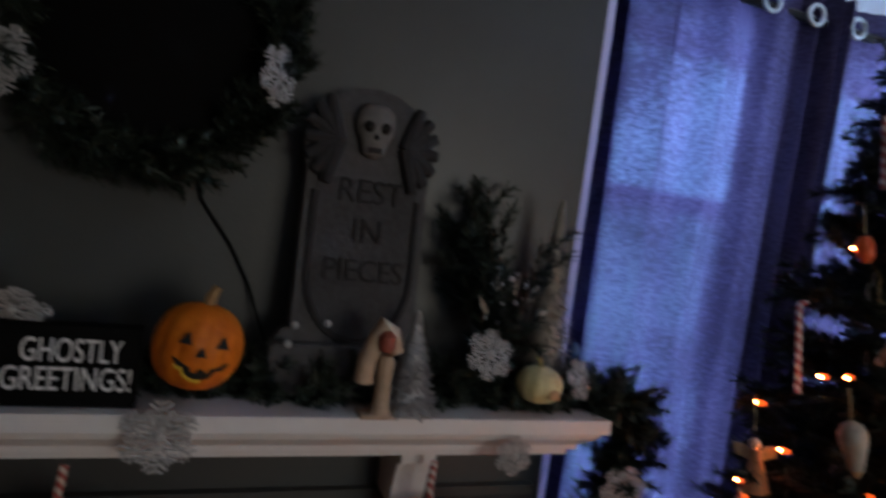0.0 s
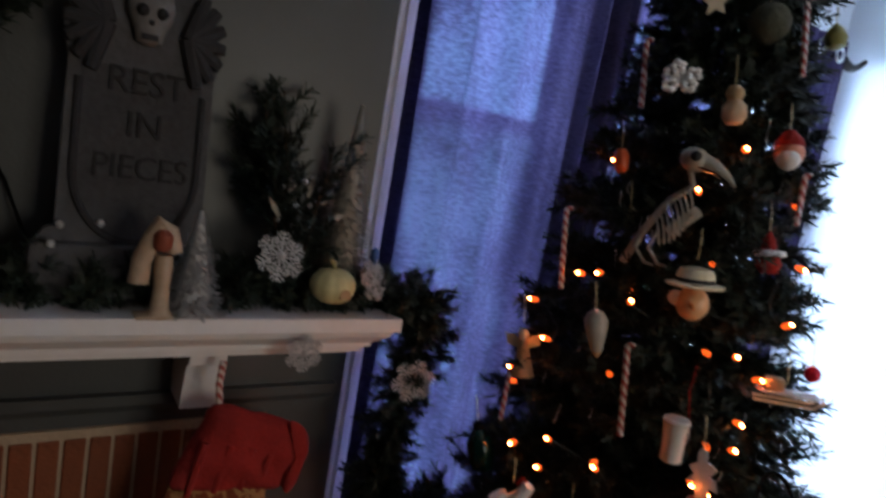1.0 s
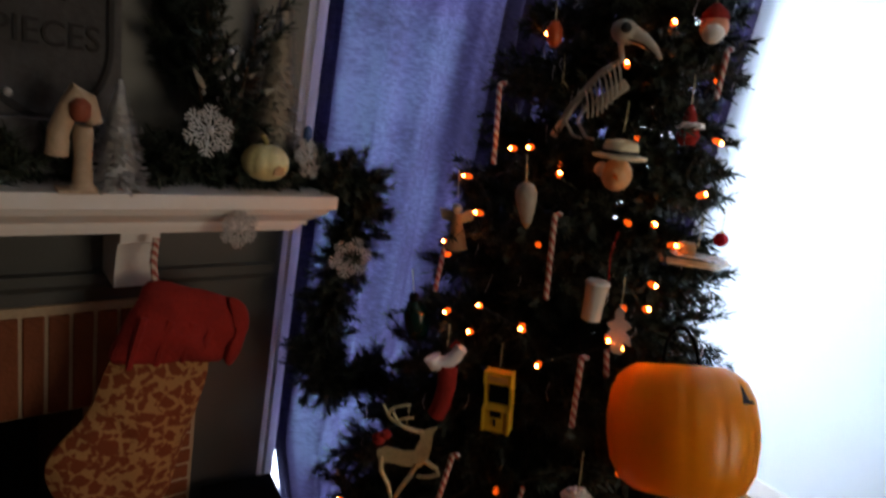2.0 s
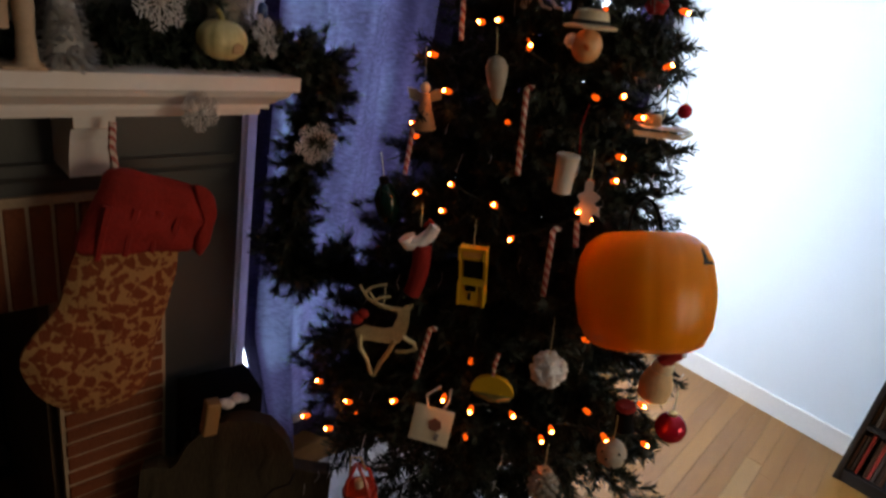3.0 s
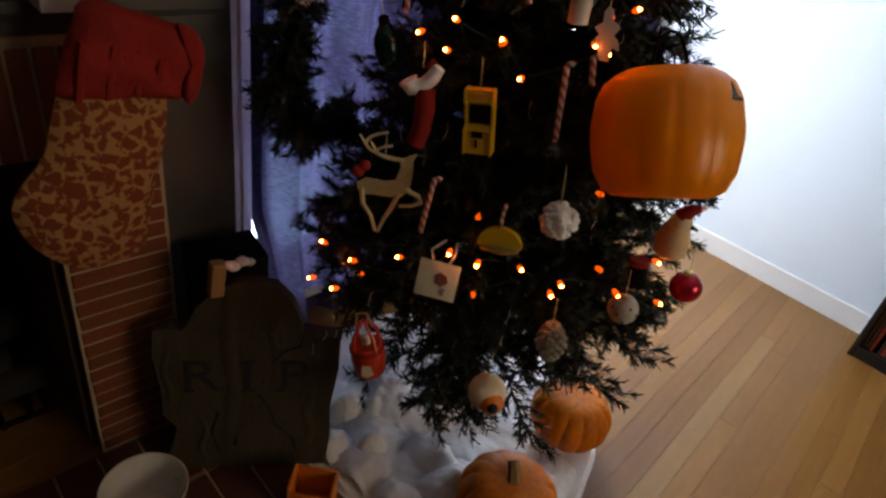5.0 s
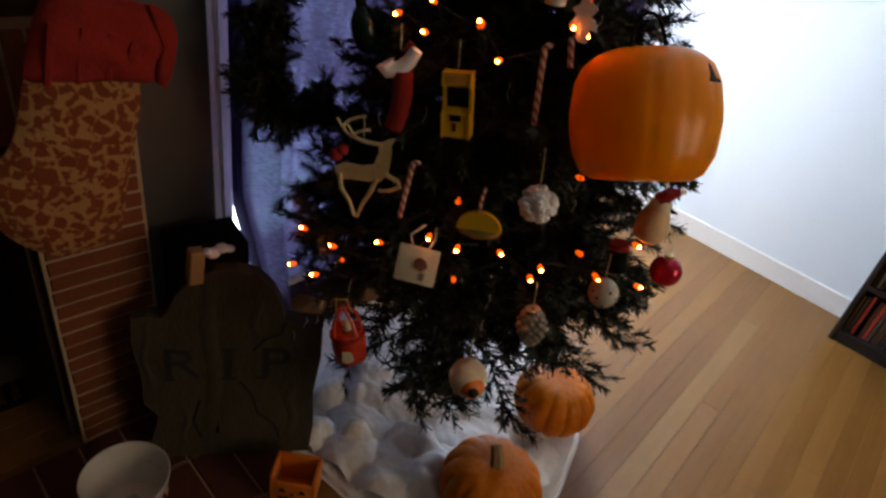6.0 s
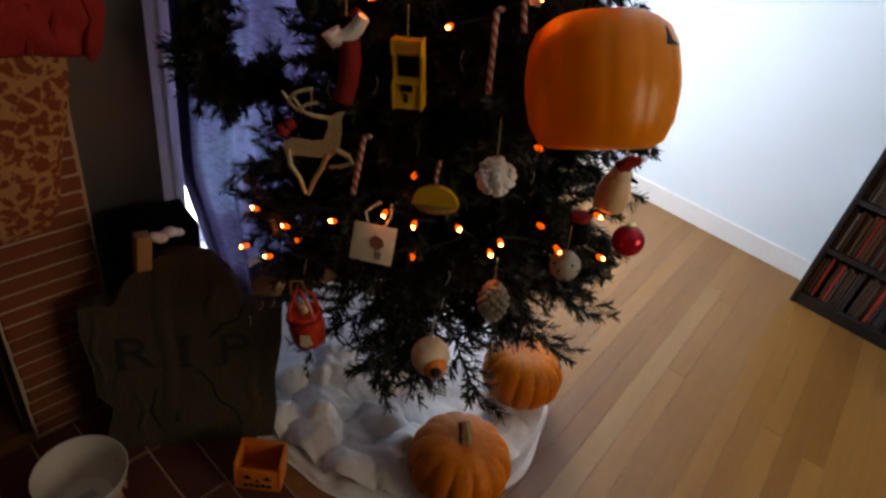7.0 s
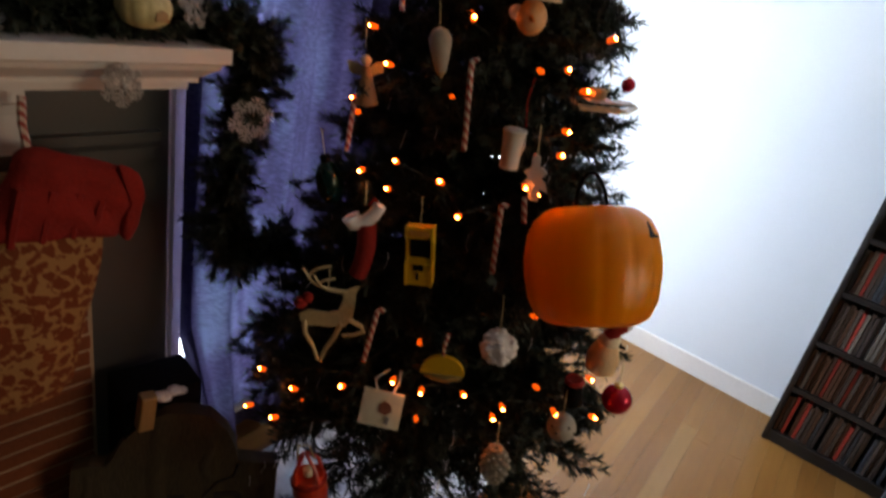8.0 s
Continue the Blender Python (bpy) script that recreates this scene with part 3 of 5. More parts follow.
# pail that hangs on the tree
def pail(x, y, z):
    axis = Vector((0.20, 0.40, 0.89)).normalized()
    side = Vector((0.731, -0.664, 0.155))
    side = (side - axis * side.dot(axis)).normalized()
    rot = Matrix((side, axis.cross(side), axis)).transposed().to_4x4()
    th = thing("pumpkin_pail", at(x, y, z) @ rot @ at(0, 0, -0.104), "large orange plastic pumpkin pail hanging from a branch", "pail")
    prof = [(0.060, 0.0), (0.082, 0.001), (0.100, 0.012), (0.115, 0.042), (0.1215, 0.085), (0.122, 0.115), (0.116, 0.158), (0.104, 0.184), (0.086, 0.199), (0.076, 0.204), (0.072, 0.206), (0.070, 0.200)]
    part("body", Mesh().lathe(prof, 112, ribs=14, depth=0.020), M_pail, th)
    part("handle", Mesh().tube([(0.030 * math.cos(a), 0, 0.200 + 0.070 * math.sin(a)) for a in [math.pi * k / 12 for k in range(13)]], 0.0028, 6), M_black, th, "thin black wire handle")
    for ang, zz, s in ((-50, 0.164, 0.017), (-4, 0.164, 0.017), (-28, 0.102, 0.011)):
        a = radians(ang)
        rr = 0.109 if zz > 0.15 else 0.118
        tri = [(-s, -s * 0.8), (s, -s * 0.8), (0, s)]
        part("face_patch", Mesh().plate(tri, 0.006), M_letter, th, "black painted triangle", smooth=False, m=pose(rr * math.cos(a), rr * math.sin(a), zz, -25 if zz > 0.15 else 0, 0, ang + 90))
    return th


pail(0.342, -0.626, 1.117)

# ---- ornaments on the tree ----
def ornament(name, x, y, z, label, category="ornament", lean=0.0, roll=0.0, turn=0.0, string=0.05, top=0.0):
    """An Empty at the ornament's middle, turned and rolled to fit the camera's view, with a hanging string."""
    a = math.degrees(math.atan2(-1.0 - y, -0.7 - x))
    th = thing(name, pose(x, y, z, lean, roll - 9, a + 90 + turn), label, category, "ornaments on the tree")
    if string:
        part("string", Mesh().tube([(0, 0, top), (0.001, 0.004, top + string * 0.6), (0.0, 0.012, top + string)], 0.0009, 5), M_gold, th, "thin gold string")
    return th


def candy_cane(x, y, z, h, label="red and white striped candy cane hung on the tree", roll=4.0, turn=0.0):
    th = ornament("candy_cane", x, y, z, label, "candy cane", roll=roll, string=0, turn=turn)
    r = min(0.007, h * 0.06)
    hook = [(r - r * math.cos(a), 0, h / 2 - r + r * math.sin(a)) for a in [0.72 * math.pi * k / 9 for k in range(10)]]
    part("cane", Mesh().tube([(0, 0, -h / 2), (0, 0, 0)] + hook, 0.0048, 8), M_candy, th)
    return th


def bauble(x, y, z, r, material, label, cap=True):
    th = ornament("bauble", x, y, z, label, "bauble", top=r)
    part("globe", Mesh().ball(r, None, 24), material, th)
    part("cap", Mesh().lathe([(0.30 * r, r * 0.93), (0.30 * r, r * 1.12), (0.12 * r, r * 1.18)], 12), M_brass, th, "brass cap")
    return th


for x, y, z, h, roll in ((0.190, -0.393, 1.345, 0.150, 2), (0.205, -0.185, 1.535, 0.150, 2), (0.072, -0.372, 0.918, 0.115, 14), (0.208, -0.500, 1.140, 0.130, 3), (0.247, -0.516, 1.195, 0.045, -4), (0.440, -0.405, 1.960, 0.13, 0), (0.290, -0.212, 1.872, 0.12, 2), (0.432, -0.468, 1.690, 0.085, 6), (0.150, -0.165, 1.245, 0.10, 10)):
    candy_cane(x, y, z, h, roll=roll)

bauble(0.519, -0.707, 0.782, 0.033, M_redgloss, "glossy crimson glass bauble on a low branch")
bauble(0.450, -0.545, 1.419, 0.013, M_redgloss, "tiny dark red bauble at a branch tip")
bauble(0.300, -0.240, 1.620, 0.012, M_gold, "tiny gold bauble deep in the tree")

# low ball with an orange patch
lb = ornament("painted_ball", 0.110, -0.575, 0.600, "white ball ornament with an orange and black painted patch", top=0.036, turn=-18)
part("globe", Mesh().ball(0.037, None, 24), M_cream, lb)
part("patch", Mesh().ball(0.025, at(0.017, -0.013, -0.004), 18), M_orange, lb, "orange painted patch")
part("eye", Mesh().ball(0.011, at(0.031, -0.029, -0.002), 12), M_letter, lb, "black oval")

# cream spotted ball
cb_ = ornament("spotted_ball", 0.326, -0.677, 0.786, "cream ball ornament with dark specks beside an amber light", top=0.028)
part("globe", Mesh().ball(0.029, None, 20), M_bone, cb_)
for k in range(6):
    a, b = radians(-150 + 26 * k), radians((-20, 25, 5, -30, 30, 0)[k])
    part("speck", Mesh().ball(0.003, at(0.0285 * math.cos(b) * math.cos(a), 0.0285 * math.cos(b) * math.sin(a), 0.0285 * math.sin(b)), 6), M_letter, cb_)

# woolly pompom
fl = ornament("pompom", 0.209, -0.559, 0.950, "woolly off-white pompom ornament", top=0.03, string=0.07)
pm = Mesh()
rq = random.Random(101)
pm.ball(0.030, None, 16)
for _ in range(120):
    d = Vector((rq.gauss(0, 1), rq.gauss(0, 1), rq.gauss(0, 1))).normalized()
    pm.ball(rq.uniform(0.004, 0.008), at(*(d * 0.029)), 6)
tagged(part("wool", pm, M_fluff, fl), kind="stuff")

# half-round yellow ornament
yd = ornament("half_round_plaque", 0.135, -0.502, 0.885, "mustard yellow half-round plaque on a red ribbon", top=0.037, string=0)
hd = [(0.040 * math.cos(a), 0.004 + 0.036 * math.sin(a)) for a in [math.pi * k / 16 for k in range(17)]]
part("plate", Mesh().plate(hd, 0.010), M_yellow, yd, smooth=False)
part("lower_half", Mesh().lathe([(0.012, -0.014), (0.034, -0.006), (0.039, 0.002), (0.036, 0.004)], 20, squash=0.35), mat("olive_felt", (0.20, 0.16, 0.04), 0.9), yd, "dull olive lower half")
part("ribbon", Mesh().tube([(0.0, 0, 0.038), (0.002, 0, 0.062), (0.008, 0.003, 0.085)], 0.0035, 6), M_candy, yd, "red and white twisted cord")

# white card
cd = ornament("card", 0.068, -0.432, 0.792, "cream square card with a small red-brown print", lean=-14, roll=10, top=0.036, string=0)
part("sheet", Mesh().box(0.076, 0.003, 0.072, None, 0.001), M_paper, cd)
part("print", Mesh().plate([(-0.010, -0.010), (0.004, -0.014), (0.014, -0.004), (0.010, 0.008), (-0.002, 0.013), (-0.012, 0.004)], 0.002), mat("brown_print", (0.22, 0.08, 0.05), 0.6), cd, "red-brown print", smooth=False, m=at(0.006, -0.0025, 0.004))
part("print", Mesh().plate([(-0.003, -0.012), (0.004, -0.014), (0.006, 0.0), (-0.002, 0.002)], 0.002), mat("grey_print_card", (0.25, 0.22, 0.22), 0.6), cd, "grey print", smooth=False, m=at(0.012, -0.0025, -0.014))
for s in (-1, 1):
    part("ribbon", Mesh().tube([(s * 0.015, 0, 0.036), (s * 0.022, 0.002, 0.055), (s * 0.010 + 0.01, 0.004, 0.078)], 0.0024, 6), M_snowflake, cd, "pale ribbon")

# arcade cabinet
ar = ornament("arcade_cabinet", 0.143, -0.392, 1.076, "miniature yellow arcade cabinet ornament with a dark screen", top=0.056, string=0.05, turn=-6)
ar.scale = (0.88, 0.8, 1.0)
sidep = [(0.020, -0.056), (0.020, 0.056), (-0.012, 0.056), (-0.016, 0.034), (-0.004, 0.028), (-0.004, -0.006), (-0.018, -0.014), (-0.018, -0.056)]
for s in (-1, 1):
    part("side_panel", Mesh().sweep(sidep, s * 0.0265 - 0.002, s * 0.0265 + 0.002), M_yellow, ar, smooth=False)
part("cabinet_body", Mesh().sweep([(0.018, -0.055), (0.018, 0.055), (-0.009, 0.055), (-0.012, 0.036), (0.004, 0.030), (0.004, -0.006), (-0.014, -0.014), (-0.014, -0.055)], -0.0242, 0.0242), M_yellow, ar, smooth=False)
part("screen", Mesh().box(0.040, 0.004, 0.032, at(0, 0.002, 0.012)), M_black, ar, "dark screen", smooth=False)
part("marquee", Mesh().box(0.040, 0.003, 0.011, at(0, -0.0125, 0.045)), mat("orange_marquee", (0.55, 0.25, 0.05), 0.4), ar, "orange title strip", smooth=False)
part("control_panel", Mesh().box(0.022, 0.003, 0.011, at(0, -0.0155, -0.020)), M_black, ar, "black control panel", smooth=False)
part("coin_door", Mesh().box(0.006, 0.003, 0.014, at(-0.002, -0.0155, -0.036)), M_letter, ar, smooth=False)

# deer cut-out
de = ornament("deer", 0.038, -0.290, 0.918, "gold glitter reindeer cut-out with curled antlers", lean=-4, roll=4, top=0.06, string=0.04)
de.scale = (1.10, 1.0, 1.06)
dm = Mesh()
dm.plate([(-0.046, 0.010), (-0.030, 0.020), (0.0, 0.016), (0.018, 0.020), (0.026, 0.044), (0.024, 0.056), (0.040, 0.066), (0.052, 0.070), (0.046, 0.056), (0.046, 0.036), (0.042, 0.006), (0.030, -0.010), (0.004, -0.012), (-0.020, -0.010), (-0.034, -0.012), (-0.044, -0.004)], 0.003)
for leg in ([(-0.038, 0.0), (-0.036, -0.028), (-0.022, -0.052), (-0.014, -0.080)], [(0.024, -0.004), (0.014, -0.030), (0.0, -0.056), (-0.010, -0.082)], [(0.036, 0.004), (0.058, -0.008), (0.062, -0.018), (0.046, -0.026), (0.026, -0.028)]):
    dm.tube([(a, 0, b) for a, b in leg], 0.0048, 6, taper=0.7)
for k, (w, h) in enumerate(((0.044, 0.016), (0.062, 0.030))):
    cur = [(0.030 - w * math.sin(t_), 0.004 * k, 0.056 + h * (1 - math.cos(t_)) * 0.8) for t_ in [2.7 * j / 10 for j in range(11)]]
    dm.tube(cur, 0.0034, 6, taper=0.7)
    dm.tube([cur[5], (cur[5][0] - 0.012, 0.004 * k, cur[5][2] + 0.020)], 0.0028, 6, taper=0.6)
part("cut_out", dm, M_gold, de)
part("bow", Mesh().ball(0.012, at(-0.045, 0.004, 0.030), 10).ball(0.010, at(-0.034, 0.004, 0.040), 10), M_red, de, "red felt bow")

# small red stocking with white cuff
sk_ = ornament("mini_stocking", 0.098, -0.292, 1.095, "little red felt stocking with a fluffy white cuff", roll=2, top=0.045, string=0.04)
part("sock", Mesh().tube([(0.004, 0, 0.01), (0.004, -0.002, -0.030), (-0.002, -0.004, -0.065), (-0.012, -0.006, -0.092)], 0.018, 10, taper=0.95), M_red, sk_)
part("cuff", Mesh().tube([(-0.026, 0, 0.022), (-0.020, 0, 0.010), (0.0, 0, 0.012), (0.016, 0, 0.028), (0.027, 0, 0.046)], 0.0175, 12, taper=0.62), M_fluff, sk_, "white fluffy cuff")
part("loop", Mesh().tube([(0.006, 0, 0.045), (0.016, 0, 0.058), (0.022, 0, 0.052)], 0.003, 6), M_red, sk_, "red loop")

# red lantern
rl = ornament("lantern", -0.012, -0.352, 0.605, "red tin lantern ornament with an open top and wire handle", top=0.05, string=0, roll=-3)
M_lantern = mat("orange_red_glass", (0.50, 0.035, 0.012), 0.3, vary=0.3, scale=30, fine=90, bump=0.2)
part("body", Mesh().lathe([(0.026, -0.066), (0.032, -0.060), (0.035, -0.020), (0.033, 0.004), (0.029, 0.010)], 12), M_lantern, rl)
part("band", Mesh().lathe([(0.034, -0.004), (0.036, 0.001), (0.034, 0.006)], 12), M_red, rl)
part("print", Mesh().plate([(-0.012, -0.014), (0.0, -0.020), (0.012, -0.012), (0.009, 0.010), (-0.008, 0.012)], 0.002), M_paper, rl, "faded cream print", smooth=False, m=at(0.002, -0.0345, -0.032))
for k in range(4):
    q_ = radians(45 + 90 * k)
    part("cage_bar", Mesh().tube([(0.031 * math.cos(q_), 0.031 * math.sin(q_), 0.006), (0.027 * math.cos(q_), 0.027 * math.sin(q_), 0.036), (0.004 * math.cos(q_), 0.004 * math.sin(q_), 0.064)], 0.0045, 6, taper=0.7), M_lantern, rl)
part("candle", Mesh().lathe([(0.009, 0.004), (0.009, 0.026), (0.003, 0.030)], 10), M_cream, rl, "cream candle stub")
part("handle", Mesh().tube([(-0.016, 0, 0.05), (-0.010, -0.002, 0.085), (0.010, -0.002, 0.085), (0.016, 0, 0.05)], 0.002, 6), M_brass, rl, "brass wire handle")

# silver cone
pc = ornament("pine_cone", 0.200, -0.622, 0.722, "silvered pine cone hanging low", top=0.04)
pcm = Mesh()
for i in range(9):
    rr_ = 0.024 * math.sin(math.pi * (i + 1.2) / 10.5)
    for k in range(9):
        a = 2 * math.pi * (k + 0.5 * (i % 2)) / 9
        pcm.ball(0.0075, at(rr_ * math.cos(a), rr_ * math.sin(a), -0.035 + 0.009 * i), 6, 0.6)
tagged(part("cone", pcm, M_frostgold, pc), kind="stuff")

# penguin with a red cap, and a sprig under it
pg_ = ornament("penguin", 0.440, -0.672, 0.912, "cream penguin ornament in a red cap", top=0.06, turn=20, roll=8)
part("body", Mesh().lathe([(0.018, -0.045), (0.030, -0.036), (0.033, -0.008), (0.026, 0.016), (0.022, 0.026)], 18), mat("warm_cream", (0.70, 0.48, 0.26), 0.6), pg_)
part("head", Mesh().ball(0.022, at(0.002, 0, 0.030), 16), M_cream, pg_)
part("cap", Mesh().tube([(0.0, 0, 0.040), (0.010, 0, 0.058), (0.028, 0, 0.066)], 0.018, 10, taper=0.4), M_red, pg_, "red felt cap")
part("bobble", Mesh().ball(0.007, at(0.031, 0, 0.068), 10), M_fluff, pg_)
part("beak", Mesh().tube([(0.018, -0.008, 0.030), (0.034, -0.012, 0.026)], 0.006, 6, taper=0.3), M_black, pg_)
nt_ = ornament("mini_mitten", 0.352, -0.668, 0.850, "small red and dark ornament below the penguin", top=0.03, string=0)
part("mitten", Mesh().tube([(0.0, 0, 0.026), (0.0, 0, 0.0), (0.004, 0, -0.022)], 0.017, 10, taper=1.1), M_black, nt_)
part("cuff", Mesh().lathe([(0.017, 0.022), (0.020, 0.026), (0.018, 0.034)], 12), M_red, nt_)

# white cup, and a white gingerbread shape
cp_ = ornament("cup", 0.240, -0.466, 1.290, "white enamel bucket ornament on a red ribbon", top=0.04, string=0, roll=6)
cp_.scale = (0.75, 0.75, 0.98)
part("bucket", Mesh().lathe([(0.019, -0.034), (0.022, -0.033), (0.023, 0.0), (0.027, 0.032), (0.0275, 0.034), (0.0245, 0.031), (0.020, -0.028)], 24), M_china, cp_)
part("rim", Mesh().lathe([(0.0265, 0.029), (0.0288, 0.032), (0.0265, 0.036)], 24), M_china, cp_)
part("ribbon", Mesh().tube([(0.022, 0, 0.042), (0.014, 0.003, 0.085), (0.020, 0.01, 0.125)], 0.0018, 5), M_red, cp_, "thin red ribbon")
sf_ = ornament("white_figure", 0.270, -0.508, 1.250, "white cut-out snow figure lit by amber bulbs", top=0.04)
part("cut_out", Mesh().plate([(-0.008, -0.040), (0.008, -0.042), (0.010, -0.020), (0.022, -0.024), (0.018, -0.008), (0.010, -0.002), (0.020, 0.010), (0.012, 0.018), (0.006, 0.020), (0.006, 0.036), (-0.002, 0.042), (-0.008, 0.034), (-0.008, 0.018), (-0.020, 0.010), (-0.012, 0.0), (-0.022, -0.012), (-0.012, -0.020)], 0.005), M_snowflake, sf_, smooth=False)

# skull-like white drop, angel, green bulb
td = ornament("white_drop", 0.192, -0.312, 1.415, "white elongated drop ornament", top=0.045, roll=-3)
td.scale = (0.86, 0.86, 0.92)
part("drop", Mesh().lathe([(0.003, -0.044), (0.011, -0.034), (0.016, -0.015), (0.022, 0.010), (0.023, 0.024), (0.016, 0.038), (0.004, 0.044)], 20, squash=0.8), M_bone, td)
part("tip", Mesh().lathe([(0.002, -0.047), (0.010, -0.036), (0.012, -0.028)], 14, squash=0.8), M_tan, td, "tan tip")
an = ornament("angel", 0.160, -0.178, 1.340, "tan angel ornament glowing in amber light", top=0.05)
part("gown", Mesh().lathe([(0.022, -0.050), (0.020, -0.044), (0.010, 0.004), (0.008, 0.018)], 16), M_tan, an)
part("head", Mesh().ball(0.010, at(0, 0, 0.028), 12), M_cream, an)
for s in (-1, 1):
    part("wing", Mesh().plate([(0, -0.004), (s * 0.030, 0.006), (s * 0.034, 0.026), (s * 0.018, 0.024), (0, 0.012)][::s], 0.003), M_gold, an, smooth=False, m=at(0, 0.008, 0))
gb = ornament("green_bulb", 0.118, -0.160, 1.135, "large dark green glass bulb ornament", top=0.05, roll=-6)
part("globe", Mesh().lathe([(0.006, -0.046), (0.020, -0.036), (0.026, -0.012), (0.025, 0.014), (0.015, 0.034), (0.010, 0.040)], 18), M_greenglass, gb)
part("cap", Mesh().lathe([(0.010, 0.038), (0.010, 0.052), (0.004, 0.055)], 10), M_black, gb)

# sled
sl = ornament("sled", 0.392, -0.540, 1.385, "little white wooden sled ornament", top=0.02, roll=3, turn=10, string=0.05)
for s in (-1, 1):
    part("runner", Mesh().tube([(-0.046, s * 0.014, -0.010), (0.036, s * 0.014, -0.010), (0.052, s * 0.014, 0.002)], 0.003, 6), M_cream, sl)
for s in (-1, 0, 1):
    part("slat", Mesh().box(0.088, 0.010, 0.004, at(0, s * 0.012, 0.004), 0.001), M_china, sl)
part("load", Mesh().box(0.030, 0.022, 0.020, at(-0.018, 0, 0.016), 0.004), M_tan, sl, "tan bundle")

# raven skeleton
bd = ornament("bird_skeleton", 0.282, -0.352, 1.660, "bone-white bird skeleton with a long beak perched in the tree", "skeleton", string=0, turn=-6, roll=3)
ax0, ax1 = Vector((-0.050, 0, -0.050)), Vector((0.018, -0.005, 0.022))
part("spine", Mesh().tube([(-0.085, 0.004, -0.115), (-0.058, 0.002, -0.062), ax0, ax0.lerp(ax1, 0.5) + Vector((0, 0, 0.012)), ax1, (0.010, -0.006, 0.052)], 0.0075, 8, taper=0.7), M_bone, bd)
for k in range(8):
    c = ax0.lerp(ax1, 0.18 + 0.10 * k)
    rr_ = 0.024 + 0.006 * math.sin(math.pi * k / 7)
    rib = [c + Vector((0.35 * rr_ * math.sin(t_) + 0.2 * rr_ * (1 - math.cos(t_)), -rr_ * 1.1 * math.sin(t_), -rr_ * (1 - math.cos(t_)) + 0.004)) for t_ in [2.6 * j / 8 for j in range(9)]]
    part("rib", Mesh().tube(rib, 0.0022, 5), M_bone, bd)
part("breastbone", Mesh().box(0.062, 0.010, 0.020, pose(0.010, -0.014, -0.036, 0, -42), 0.005), M_bone, bd)
hd_ = Mesh()
hd_.ball(0.024, pose(0.016, -0.008, 0.066, 0, 20), 18, 0.85)
hd_.tube([(0.020, -0.009, 0.066), (0.046, -0.010, 0.056), (0.068, -0.010, 0.040), (0.080, -0.010, 0.026)], 0.017, 10, taper=0.15)
part("skull", hd_, M_bone, bd)
part("socket", Mesh().ball(0.0095, at(0.020, -0.0265, 0.070), 12), M_letter, bd, "dark round eye socket")
part("jaw_line", Mesh().tube([(0.024, -0.0235, 0.054), (0.050, -0.020, 0.046), (0.072, -0.0155, 0.030)], 0.0018, 5), M_letter, bd, "dark beak gap")
for dx in (-0.052, -0.030):
    part("leg", Mesh().tube([(dx, -0.004, -0.055), (dx - 0.012, -0.012, -0.085), (dx + 0.006, -0.014, -0.110), (dx + 0.022, -0.020, -0.113)], 0.004, 6, taper=0.6), M_bone, bd)

# hatted face; the amber light of nearby bulbs is put into its colour
sn = ornament("snowman_head", 0.282, -0.414, 1.520, "snowman head ornament in a wide white straw hat, amber light put into its face colour", top=0.05, roll=4)
part("head", Mesh().ball(0.026, at(0, 0, -0.022), 20, 1.1), mat("amber_lit_face", (0.75, 0.42, 0.20), 0.5), sn)
part("brim", Mesh().lathe([(0.030, 0.008), (0.044, 0.006), (0.046, 0.010), (0.030, 0.014)], 26), M_cream, sn, "wide cream brim")
part("crown", Mesh().lathe([(0.030, 0.010), (0.030, 0.024), (0.026, 0.034), (0.010, 0.038)], 24), M_cream, sn)
part("band", Mesh().lathe([(0.0304, 0.012), (0.0312, 0.016), (0.0304, 0.020)], 24), M_stonedark, sn, "grey hat band")
part("ear_muff", Mesh().ball(0.013, at(-0.026, 0, -0.016), 12), M_fluff, sn)
part("nose", Mesh().tube([(0.0, -0.024, -0.022), (0.006, -0.044, -0.026)], 0.005, 6, taper=0.3), M_orange, sn)

# santa-like cap, ribboned ornament, flowers, resin figures
rw = ornament("cloth_elf", 0.372, -0.470, 1.597, "small red and white cloth ornament", top=0.035)
part("body", Mesh().lathe([(0.012, -0.030), (0.020, -0.016), (0.014, 0.004), (0.006, 0.008)], 14), M_red, rw)
part("collar", Mesh().lathe([(0.014, -0.004), (0.026, -0.002), (0.024, 0.006), (0.012, 0.008)], 14), M_fluff, rw)
part("cap", Mesh().lathe([(0.012, 0.008), (0.010, 0.022), (0.002, 0.038)], 12), M_red, rw)
sc = ornament("capped_figure", 0.412, -0.440, 1.768, "round cream-faced figure ornament in a red cap", top=0.03)
part("face", Mesh().ball(0.024, at(0, 0, -0.004), 18), mat("rosy_wax", (0.65, 0.28, 0.18), 0.5), sc)
part("beard", Mesh().ball(0.019, at(0, -0.010, -0.014), 14), M_fluff, sc)
part("cap", Mesh().lathe([(0.024, 0.008), (0.020, 0.020), (0.006, 0.034)], 14), M_red, sc)
fw = ornament("flower_cluster", 0.300, -0.288, 1.862, "cluster of white fabric flowers", string=0)
for k, (dx, dz) in enumerate(((0, 0), (-0.018, 0.010), (0.019, 0.006), (-0.006, 0.020), (0.012, -0.012), (-0.018, -0.010))):
    me = Mesh()
    for j in range(5):
        a = 2 * math.pi * j / 5 + k
        me.ball(0.0075, pose(dx + 0.008 * math.cos(a), -0.006 - 0.002 * k, dz + 0.008 * math.sin(a)), 8, 0.8)
    part("blossom", me, M_fluff, fw)
